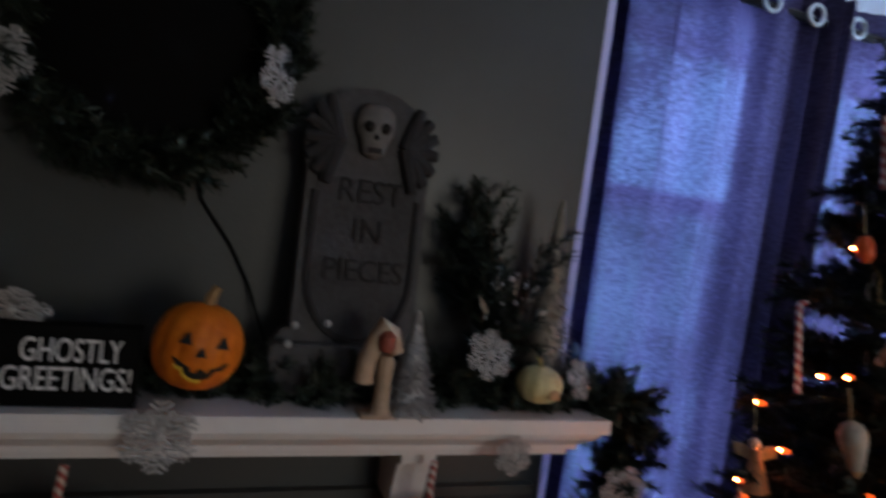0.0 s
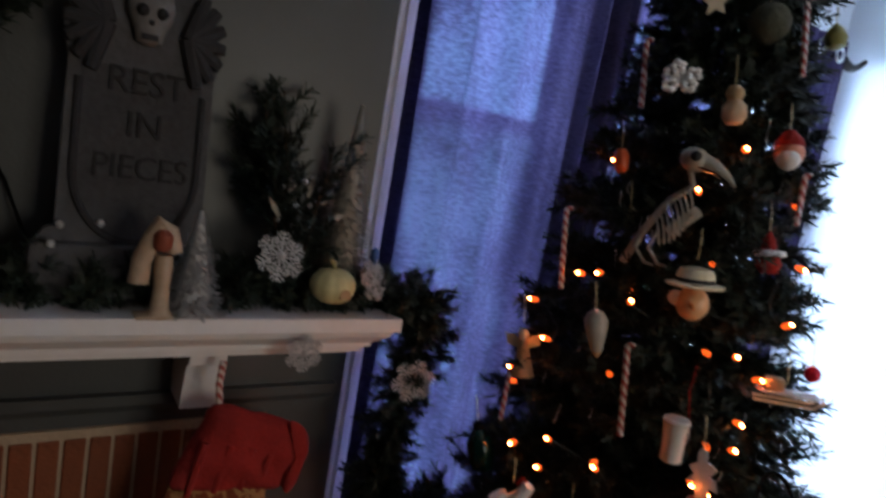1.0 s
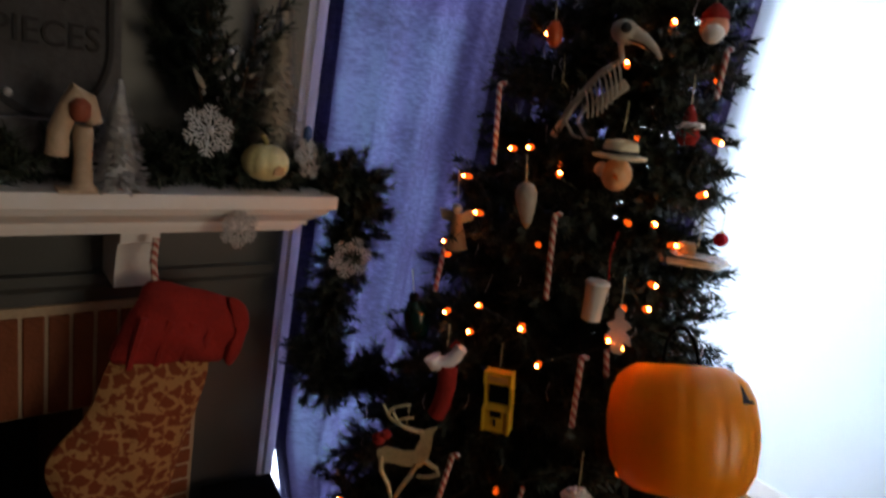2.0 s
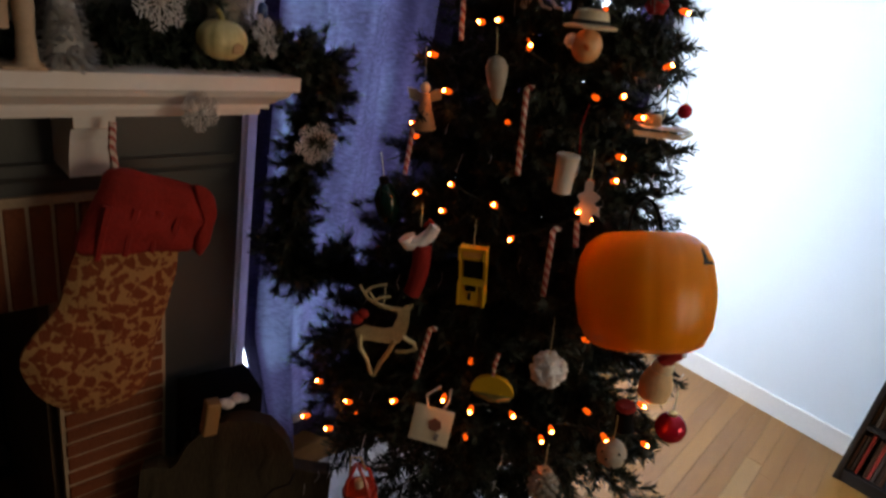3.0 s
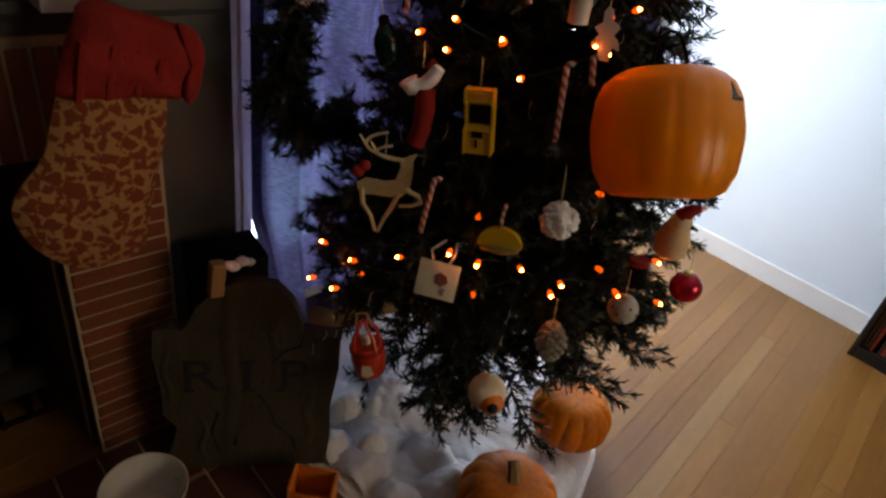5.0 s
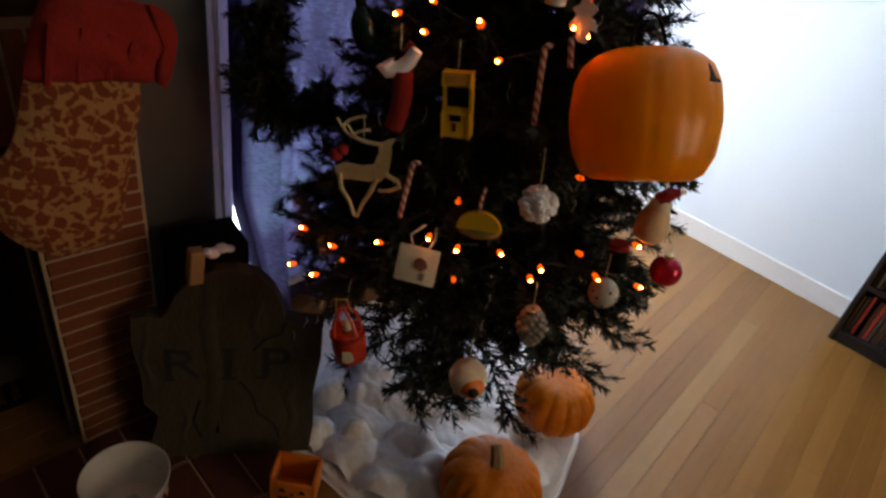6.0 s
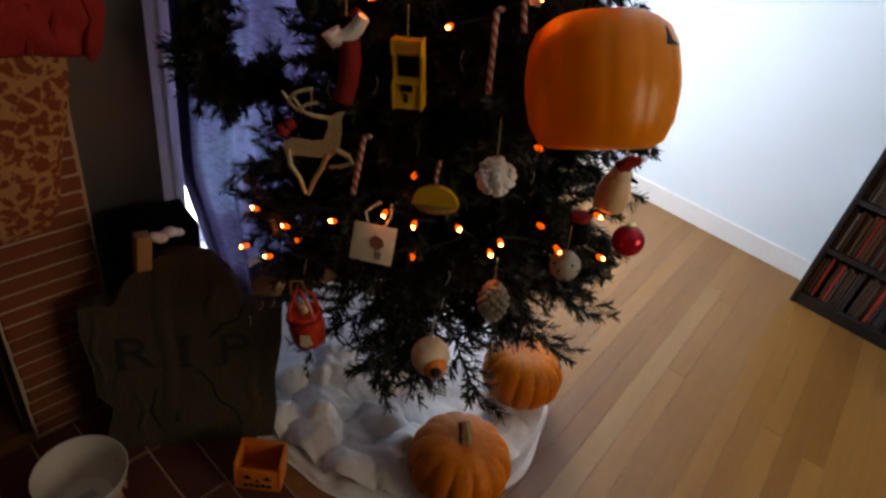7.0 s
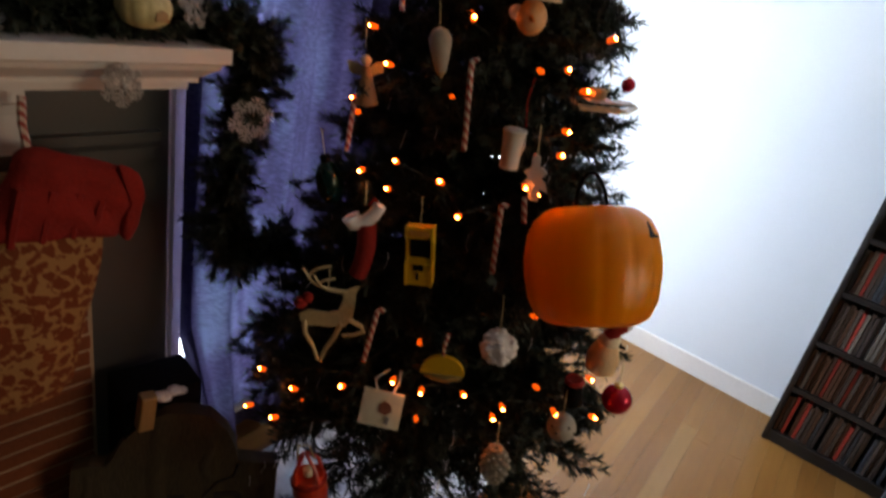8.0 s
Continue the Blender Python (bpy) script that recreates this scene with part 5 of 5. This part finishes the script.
part("spot", Mesh().plate([(-0.010, -0.008), (0.010, -0.008), (0.009, 0.006), (0, 0.010), (-0.009, 0.006)], 0.008), M_tan, gd, "brown cut mark", smooth=False, m=at(0.008, -0.041, 0.026))
single("small_figure", Mesh().lathe([(0.010, 0.0), (0.012, 0.02), (0.010, 0.045), (0.006, 0.055), (0.010, 0.063), (0.009, 0.078), (0.003, 0.085)], 12), mat("blue_glaze", (0.05, 0.10, 0.25), 0.3), "tiny blue and cream figure beside the glitter cone", "figurine", smooth=True, m=at(-0.012, 0.135, MZ + 0.03))

# ---- stockings ----
def stocking(dx, dz, label, lean):
    """Worn over y = 0.02 under the mantel; cuff, foot and hanger."""
    th = thing("stocking", at(dx, 0.0, dz), label, "stocking", "stockings on the mantel")

    def pad(outline, y0, t, seed, sub=10):
        """A stuffed cut-out: outline filled with a grid pressed thin at its border."""
        n = len(outline)
        cx, cz = sum(p[0] for p in outline) / n, sum(p[1] for p in outline) / n
        me, rings = Mesh(), 7
        vs, fs = [], []
        for side in (-1, 1):
            o = len(vs)
            for k in range(rings + 1):
                s = k / rings
                for x, zz in outline:
                    px, pz = cx + (x - cx) * s, cz + (zz - cz) * s
                    bulge = t * math.sqrt(max(0, 1 - s ** 2.6))
                    wr_ = (0.014 if seed > 3 else 0.006) * noise.noise(Vector((px * 22 + seed, pz * 22, side * 3.0)))
                    vs.append((px, y0 + side * (bulge + 0.003) + wr_, pz))
            for k in range(rings):
                for i in range(n):
                    fs.append((o + k * n + i, o + k * n + (i + 1) % n, o + (k + 1) * n + (i + 1) % n, o + (k + 1) * n + i))
        h = (rings + 1) * n
        fs += [(rings * n + i, rings * n + (i + 1) % n, h + rings * n + (i + 1) % n, h + rings * n + i) for i in range(n)]
        return me.add(vs, fs)

    def smooth_line(pts, k=3):
        for _ in range(k):
            q = []
            for a, b in zip(pts, pts[1:] + pts[:1]):
                q += [(a[0] * .75 + b[0] * .25, a[1] * .75 + b[1] * .25), (a[0] * .25 + b[0] * .75, a[1] * .25 + b[1] * .75)]
            pts = q
        return pts

    leg = smooth_line([(-0.375, 1.06), (-0.215, 1.03), (-0.218, 0.96), (-0.240, 0.88), (-0.262, 0.80), (-0.275, 0.71), (-0.33, 0.685), (-0.40, 0.69), (-0.465, 0.75), (-0.492, 0.84), (-0.46, 0.885), (-0.42, 0.93), (-0.40, 1.0)], 2)
    cuff = smooth_line([(-0.332, 1.185), (-0.25, 1.155), (-0.163, 1.125), (-0.160, 1.08), (-0.185, 1.00), (-0.22, 1.005), (-0.30, 1.02), (-0.395, 1.02), (-0.385, 1.07), (-0.355, 1.13)], 2)
    part("leg", pad(leg, 0.035, 0.022, 1.0), M_leaf, th, "cream fabric printed with russet leaves")
    part("cuff", pad(cuff, 0.030, 0.032, 5.0), M_red, th, "red plush cuff")
    cuff_ = th.children[-1]
    fold = smooth_line([(-0.205, 1.145), (-0.168, 1.132), (-0.150, 1.09), (-0.170, 1.005), (-0.190, 0.995), (-0.200, 1.03), (-0.178, 1.08)], 2)
    part("fold", pad(fold, 0.012, 0.012, 7.0), M_red, cuff_, "red plush fold at the cuff's end")
    for k, (xa, xb) in enumerate(((-0.36, -0.345), (-0.315, -0.30), (-0.27, -0.262), (-0.235, -0.225))):
        part("crease", Mesh().tube([(xb, 0.004, 1.12 - 0.01 * k), ((xa + xb) / 2 - 0.006, -0.001, 1.07), (xa - 0.006, 0.004, 1.025)], 0.008, 6, taper=0.7), M_red, cuff_)
    part("hanger", Mesh().tube([(-0.318, 0.04, 1.16), (-0.326, 0.035, 1.21), (-0.322, 0.04, 1.252)], 0.006, 6), M_candy, th, "red and white twisted loop")
    return th


stocking(0.0, 0.0, "christmas stocking with red cuff and leaf print hung from the mantel", 0)
stocking(-0.56, 0.0, "christmas stocking with red cuff hung further along the mantel", 0)

# ---- by the hearth ----
rip = thing("rip_board", pose(-0.112, -0.052, 0.014, -8, 0, -33) @ Matrix.Diagonal((1.19, 1, 0.915, 1)), "dark weathered gravestone board with carved letters, leaning by the fireplace", "gravestone")
rr = random.Random(61)
ol = [(0.165, 0.0), (0.172, 0.10), (0.170, 0.22), (0.180, 0.34), (0.182, 0.445), (0.145, 0.452), (0.105, 0.458), (0.098, 0.50), (0.085, 0.545), (0.055, 0.588), (0.015, 0.604), (-0.03, 0.602),
      (-0.068, 0.575), (-0.098, 0.53), (-0.112, 0.478), (-0.125, 0.462), (-0.150, 0.470), (-0.178, 0.462), (-0.182, 0.38), (-0.172, 0.27), (-0.168, 0.195), (-0.142, 0.150), (-0.150, 0.115), (-0.158, 0.06), (-0.150, 0.0)]
ol = [(x + rr.uniform(-.003, .003), zz + (rr.uniform(-.003, .003) if zz > 0.01 else 0)) for x, zz in ol]
part("slab", Mesh().plate(ol, 0.045), M_ripwood, rip, smooth=False)
for t_, dx in (("R", -0.095), ("I", -0.003), ("P", 0.088)):
    letters(t_, 0.135, M_letter, rip, at(dx, -0.0235, 0.318), 0.95, 0.0015)
for dx, w in ((-0.118, 0.022), (-0.003, 0.030), (0.062, 0.022)):
    for zz in ((0.272, 0.366) if dx == -0.003 else (0.272,)):
        part("serif", Mesh().box(w, 0.003, 0.006, at(dx, -0.0235, zz)), M_letter, rip, smooth=False)
# raised weathered ribs down the face
for x0, x1, z0, z1 in ((-0.165, -0.150, 0.21, 0.44), (-0.052, -0.020, 0.08, 0.56), (0.040, 0.060, 0.40, 0.55), (0.112, 0.135, 0.05, 0.25), (-0.10, -0.085, 0.03, 0.20)):
    rb_ = Mesh()
    vs = [(x0 + (x1 - x0) * i / 4 + 0.006 * math.sin(j * 0.9 + x0 * 40), -0.0225 - 0.005 * math.sin(math.pi * i / 4) * math.sin(math.pi * j / 10), z0 + (z1 - z0) * j / 10) for j in range(11) for i in range(5)]
    rb_.add(vs, [(j * 5 + i, j * 5 + i + 1, j * 5 + i + 6, j * 5 + i + 5) for j in range(10) for i in range(4)])
    part("ridge", rb_, M_ripwood, rip, "raised weathered ridge")
cr = Mesh()
cr.tube([(0.02, -0.024, 0.26), (0.045, -0.024, 0.21), (0.055, -0.024, 0.15), (0.09, -0.024, 0.11), (0.10, -0.024, 0.06)], 0.0022, 5)
cr.tube([(0.045, -0.024, 0.36), (0.07, -0.024, 0.40), (0.10, -0.024, 0.415), (0.108, -0.024, 0.45)], 0.0026, 5)
cr.tube([(-0.06, -0.024, 0.20), (-0.075, -0.024, 0.13), (-0.06, -0.024, 0.07)], 0.0022, 5)
part("crack", cr, M_letter, rip, "dark carved crack")

bowl = thing("bowl", at(-0.378, -0.060, 0.016) @ Matrix.Scale(0.87, 4), "white glazed bowl standing on the hearth", "bowl")
bp_ = [(0.060, 0.0), (0.066, 0.004), (0.084, 0.035), (0.102, 0.085), (0.110, 0.122), (0.1105, 0.126), (0.107, 0.126), (0.104, 0.120), (0.096, 0.085), (0.078, 0.038), (0.060, 0.012), (0.008, 0.010)]
part("shell", Mesh().lathe(bp_, 48), M_china, bowl)
part("mark", Mesh().plate([(-0.024, -0.012), (0.020, -0.014), (0.024, 0.010), (-0.018, 0.013)], 0.002), mat("grey_print", (0.3, 0.3, 0.32), 0.4), bowl, "small grey mark inside", smooth=False, m=pose(0, 0, 0.0135, 90))
for k in range(7):
    a = radians(-100 + 22 * k)
    part("band_mark", Mesh().plate([(-0.012, -0.014), (0.010, -0.012), (0.012, 0.012), (-0.010, 0.014)], 0.002), mat("pink_print", (0.45, 0.20, 0.15), 0.4), bowl, "faded pink printed mark", smooth=False, m=pose(0.0945 * math.cos(a), 0.0945 * math.sin(a), 0.060, -20, 0, math.degrees(a) + 90))

ob_ = thing("candle_holder", pose(-0.052, -0.262, 0.016, 0, 0, -48), "small open orange box cut with a jack-o-lantern face", "candle holder")
bx = Mesh()
for s in (-1, 1):
    bx.box(0.008, 0.075, 0.10, at(s * 0.052, 0, 0.05), 0.002)
bx.box(0.096, 0.008, 0.10, at(0, 0.034, 0.05), 0.002)
bx.box(0.096, 0.008, 0.078, at(0, -0.034, 0.039), 0.002)
bx.box(0.096, 0.06, 0.006, at(0, 0, 0.004))
part("box", bx, M_orange, ob_)
for dx, dz, s in ((-0.024, 0.052, 0.009), (0.024, 0.052, 0.009), (0, 0.040, 0.006)):
    part("cut_out", Mesh().plate([(-s, -s * .7), (s, -s * .7), (0, s)], 0.003), M_letter, ob_, "dark cut triangle", smooth=False, m=at(dx, -0.0385, dz))
for k in range(5):
    part("cut_out", Mesh().box(0.011, 0.003, 0.010, at(-0.028 + 0.014 * k, -0.0385, 0.020 + 0.002 * (k % 2))), M_letter, ob_, "dark cut tooth gap", smooth=False)

bb = thing("black_box", pose(-0.075, 0.10, 0.012, 0, 0, -8), "tall black box behind the gravestone board", "box")
part("case", Mesh().box(0.165, 0.12, 0.585, at(-0.01, 0, 0.2925), 0.004), M_black, bb)
single("wooden_block", Mesh().box(0.032, 0.03, 0.085, None, 0.004), mat("pale_wood", (0.28, 0.17, 0.06), 0.6, vary=0.2, stretch=(5, 5, 1)), "small pale wooden block by the black box", "block", m=pose(-0.150, 0.012, 0.590, 0, 6, -8))
wf_ = Mesh()
for dx, dz, rr_ in ((0, 0, 0.017), (0.022, 0.006, 0.016), (0.040, -0.002, 0.012), (-0.012, 0.008, 0.012)):
    wf_.ball(rr_, at(dx, 0, dz), 10, 0.6)
single("white_fluff", wf_, M_fluff, "tuft of white wool on the black box", "fluff", smooth=True, m=at(-0.105, 0.022, 0.602))

# grate and logs in the firebox
for k, (x, y, zz, L, r_, ang) in enumerate(((-0.70, 0.40, 0.12, 0.50, 0.045, 8), (-0.78, 0.50, 0.13, 0.55, 0.05, -6), (-0.66, 0.44, 0.205, 0.45, 0.042, 24))):
    single("log", Mesh().tube([(-L / 2, 0, 0), (0, 0.01, 0.008), (L / 2, 0, 0)], r_, 12, taper=0.85), M_log, "charred grey log on the grate", "log", smooth=True, m=pose(x, y, zz, 0, -6 * k, ang), group="logs in the fireplace")
gt = thing("fire_grate", at(-0.72, 0.44, -0.01), "black iron grate in the firebox", "grate")
for k in range(6):
    part("bar", Mesh().tube([(-0.25 + 0.1 * k, -0.12, 0.11), (-0.25 + 0.1 * k, -0.10, 0.075), (-0.25 + 0.1 * k, 0.12, 0.075)], 0.007, 6), M_black, gt)
for s in (-1, 1):
    part("leg", Mesh().tube([(-0.27, s * 0.09, 0.075), (0.27, s * 0.09, 0.075)], 0.008, 6), M_black, gt)
    part("leg", Mesh().tube([(s * 0.22, 0.0, 0.075), (s * 0.22, 0.0, 0.0)], 0.008, 6), M_black, gt)

# ---- fleece tree skirt ----
def skirt_height(x, y, puffs):
    """Height of the heaped cotton over the skirt at x, y."""
    wx = x + 0.022 * noise.noise(Vector((x * 9, y * 9, 2))) + 0.008 * noise.noise(Vector((x * 30, y * 30, 7)))
    wy = y + 0.022 * noise.noise(Vector((x * 9, y * 9, 5))) + 0.008 * noise.noise(Vector((x * 30, y * 30, 9)))
    h = 0.0
    for px, py, w, t in puffs:
        e = ((wx - px) ** 2 + (wy - py) ** 2) / (w * w)
        if e < 1:
            h = max(h, t * (1 - e) ** 0.7)
    return h + 0.006 * noise.noise(Vector((x * 45, y * 45, 3))) if h else 0.0


def polar(R0, nr, na, height):
    vs, fs = [], []
    for i in range(nr + 1):
        for k in range(na):
            a = 2 * math.pi * k / na
            R = R0 * (1 + 0.03 * math.sin(3 * a + 1) + 0.012 * math.sin(11 * a))
            x, y = (i / nr) * R * math.cos(a), (i / nr) * R * math.sin(a)
            vs.append((x, y, height(x, y, i / nr)))
    for i in range(nr):
        for k in range(na):
            fs.append((i * na + k, i * na + (k + 1) % na, (i + 1) * na + (k + 1) % na, (i + 1) * na + k))
    return vs, fs


rk_ = random.Random(71)
heaps = []
for _ in range(30):
    a, d = rk_.uniform(2.3, 5.0), 0.38 * math.sqrt(rk_.random()) + 0.02
    heaps.append((d * math.cos(a), d * math.sin(a), rk_.uniform(0.05, 0.11), rk_.uniform(0.035, 0.10)))
sk0 = thing("tree_skirt", at(0.478, -0.212, 0.0), "rumpled white fleece tree skirt heaped with cotton snow on the floor", "tree skirt")
vs, fs = polar(0.475, 60, 170, lambda x, y, s: 0.004 if s > 0.975 else max(0.005, 0.012 + 0.020 * abs(noise.noise(Vector((x * 6 + 3, y * 6, 1)))) + 0.010 * noise.noise(Vector((x * 16, y * 16, 6))) + 0.006 * math.sin(30 * math.atan2(y, x)) * s * 0.5))
part("fleece", Mesh().add(vs, fs), M_fluff, sk0)
vs, fs = polar(0.440, 84, 210, lambda x, y, s: 0.008 + skirt_height(x, y, heaps))
fs = [f for f in fs if max(vs[i][2] for i in f) > 0.010]
part("cotton_snow", Mesh().add(vs, fs), M_fluff, sk0, "heaped white cotton")

# ---- media rack ----
rk = thing("media_rack", at(2.05, -0.94, 0), "tall black media rack filled with dark disc cases", "shelf")
RH, RW, RD = 1.42, 0.92, 0.20
part("side_panel", Mesh().box(RD, 0.022, RH, at(RD / 2, -0.011, RH / 2), 0.002), M_blackwood, rk)
part("side_panel", Mesh().box(RD, 0.022, RH, at(RD / 2, -RW + 0.011, RH / 2), 0.002), M_blackwood, rk)
part("back_panel", Mesh().box(0.008, RW - 0.044, RH - 0.02, at(RD - 0.004, -RW / 2, RH / 2)), M_blackwood, rk)
part("divider", Mesh().box(RD - 0.012, 0.018, RH - 0.08, at((RD - 0.012) / 2 + 0.002, -RW / 2, RH / 2)), M_blackwood, rk)
levels = [0.045 + 0.226 * k for k in range(7)]
for zz in levels:
    part("shelf", Mesh().box(RD - 0.012, RW - 0.044, 0.02, at((RD - 0.012) / 2, -RW / 2, zz)), M_blackwood, rk)
part("kick_board", Mesh().box(0.015, RW - 0.044, 0.034, at(0.012, -RW / 2, 0.018)), M_blackwood, rk)
case_mesh = build("disc_case", Mesh().box(0.135, 0.0140, 0.190, at(0.0675, 0, 0.095), 0.0015), M_spine)
alike = [build("disc_case", Mesh().box(0.135, 0.0140, 0.190, at(0.0675, 0, 0.095), 0.0015), mm) for mm in (M_spinebrown, M_spinepale, M_spineblue)]
red_mesh = build("disc_case", Mesh().box(0.135, 0.0140, 0.190, at(0.0675, 0, 0.095), 0.0015), M_spinered)
rc = random.Random(81)
for li, zz in enumerate(levels[:4]):
    for half_ in (0, 1):
        y = -0.024 - half_ * (RW / 2 - 0.012)
        while y > -0.024 - half_ * (RW / 2 - 0.012) - 0.40:
            w = 0.0146
            if rc.random() < 0.93:
                ob = new("disc_case", red_mesh if rc.random() < 0.09 else rc.choice([case_mesh, case_mesh, case_mesh, alike[0], alike[0], alike[1], alike[2]]))
                ob.matrix_basis = pose(2.05 + 0.012 + rc.uniform(0, 0.012), -0.94 + y - 0.0073, zz + 0.0102, 0, 0, rc.uniform(-1, 1))
                ob.scale = (1, rc.uniform(0.8, 1.0), rc.uniform(0.90, 1.0))
                tagged(ob, "dark disc case upright on the black rack", "disc case", "disc cases on the rack")
            y -= w
bn = thing("storage_bin", pose(1.87, -1.52, 0.0, 0, 0, 6), "slate-blue fabric bin on the floor by the rack", "bin")
part("body", Mesh().box(0.24, 0.26, 0.24, at(0, 0, 0.1205), 0.02), M_bin, bn)
part("rim", Mesh().box(0.25, 0.27, 0.025, at(0, 0, 0.228), 0.008), M_black, bn)

# ---- fireplace bricks and hearth ----
sur = single("fireplace_surround", Mesh().box(0.22, 0.018, 0.85, at(-0.288, BY - 0.009, 0.425)).box(0.22, 0.018, 0.85, at(-1.727, BY - 0.009, 0.425)).box(1.66, 0.018, 0.225, at(-1.007, BY - 0.009, 0.9630)), M_mortar, "brick fireplace surround with a soldier course over the opening", kind="structure")
PITCH = 0.0405


def brick_mesh(w, h):
    bm = bmesh.new()
    bmesh.ops.create_cube(bm, size=1, matrix=Matrix.Diagonal((w, 0.018, h, 1)))
    bmesh.ops.bevel(bm, geom=bm.edges[:], offset=0.0022, segments=1, affect="EDGES")
    d = bpy.data.meshes.new("brick")
    bm.to_mesh(d)
    bm.free()
    d.materials.append(M_brick)
    return d


soldier, course = brick_mesh(PITCH - 0.0065, 0.205), brick_mesh(0.205, PITCH - 0.0065)
rb = random.Random(91)
nb = int(1.64 / PITCH)
for k in range(nb):
    b = new("brick", soldier)
    b.parent = sur
    b.matrix_basis = pose(-0.20 - PITCH * k, BY - 0.0135 + rb.uniform(-.0015, .0015), 0.955 + rb.uniform(-.001, .001), 0, rb.uniform(-.3, .3), 0)
for cx in (-0.288, -1.727):
    for k in range(20):
        b = new("brick", course)
        b.parent = sur
        b.matrix_basis = pose(cx + rb.uniform(-.002, .002), BY - 0.0135 + rb.uniform(-.0015, .0015), 0.03 + PITCH * k, 0, rb.uniform(-.3, .3), 0)
hearth = single("hearth", block(-1.85, -0.015, -0.42, BY - 0.03, -0.011, 0.005), M_mortar, "dark red tiled hearth flush with the floor", kind="structure")
tile = bpy.data.meshes.new("hearth_tile")
bm = bmesh.new()
bmesh.ops.create_cube(bm, size=1, matrix=Matrix.Diagonal((0.094, 0.194, 0.014, 1)))
bmesh.ops.bevel(bm, geom=bm.edges[:], offset=0.0025, segments=1, affect="EDGES")
bm.to_mesh(tile)
bm.free()
tile.materials.append(M_tile)
for i in range(18):
    for j in range(3):
        b = new("tile", tile)
        b.parent = hearth
        b.matrix_basis = pose(-0.066 - 0.1 * i, -0.32 + 0.2 * j + rb.uniform(-.001, .001), 0.004 + rb.uniform(-.0008, .0008))

# ---- floor boards ----
BW, PALE_ROW = 0.066, 19
board = {}
for L in (0.55, 0.8, 1.1, 1.4, 1.8, 2.2):
    bm = bmesh.new()
    bmesh.ops.create_cube(bm, size=1, matrix=Matrix.Diagonal((L - 0.0005, BW - 0.0005, 0.011, 1)))
    bmesh.ops.bevel(bm, geom=bm.edges[:], offset=0.0005, segments=1, affect="EDGES")
    d = bpy.data.meshes.new("floor_board")
    bm.to_mesh(d)
    bm.free()
    d.materials.append(M_floor)
    board[L] = d
pale_board = board[1.4].copy()
pale_board.materials.clear()
pale_board.materials.append(M_floorpale)
rest = Mesh()
LAY = pose(0, 0, 0, 0, 0, 4.4)     # boards laid a little off the walls
row, y = 0, WY - BW / 2
while y > KY:
    x = RX - rb.uniform(0.0, 0.5)
    first = True
    while x > LX:
        L = rb.choice(list(board))
        if first:
            x, first = RX + rb.uniform(0.03, 0.10) + y * math.sin(radians(4.4)), False
            if row == PALE_ROW:
                x, L = 2.33, 0.55
        elif row == PALE_ROW and x > 1.7:
            L = 1.4
        cx = x - L / 2
        if y > -1.75 and cx > -0.9 and x - L < RX:
            b = new("floor_board", pale_board if row == PALE_ROW and abs(x - 1.78) < 0.05 else board[L])
            b.parent = floor
            b.matrix_basis = LAY @ at(cx, y, -0.0058)
        elif x - L < RX and (LAY @ Vector((cx, y, 0))).y > KY:
            lo, hi = max(x - L, LX - 0.05), min(x, RX + 0.1)
            rest.box(hi - lo - 0.0005, BW - 0.0005, 0.011, LAY @ at((lo + hi) / 2, y, -0.0058))
        x -= L
    y -= BW
    row += 1
ro = part("floor_boards", rest, M_floor, floor, smooth=False)
tagged(ro, kind="stuff")
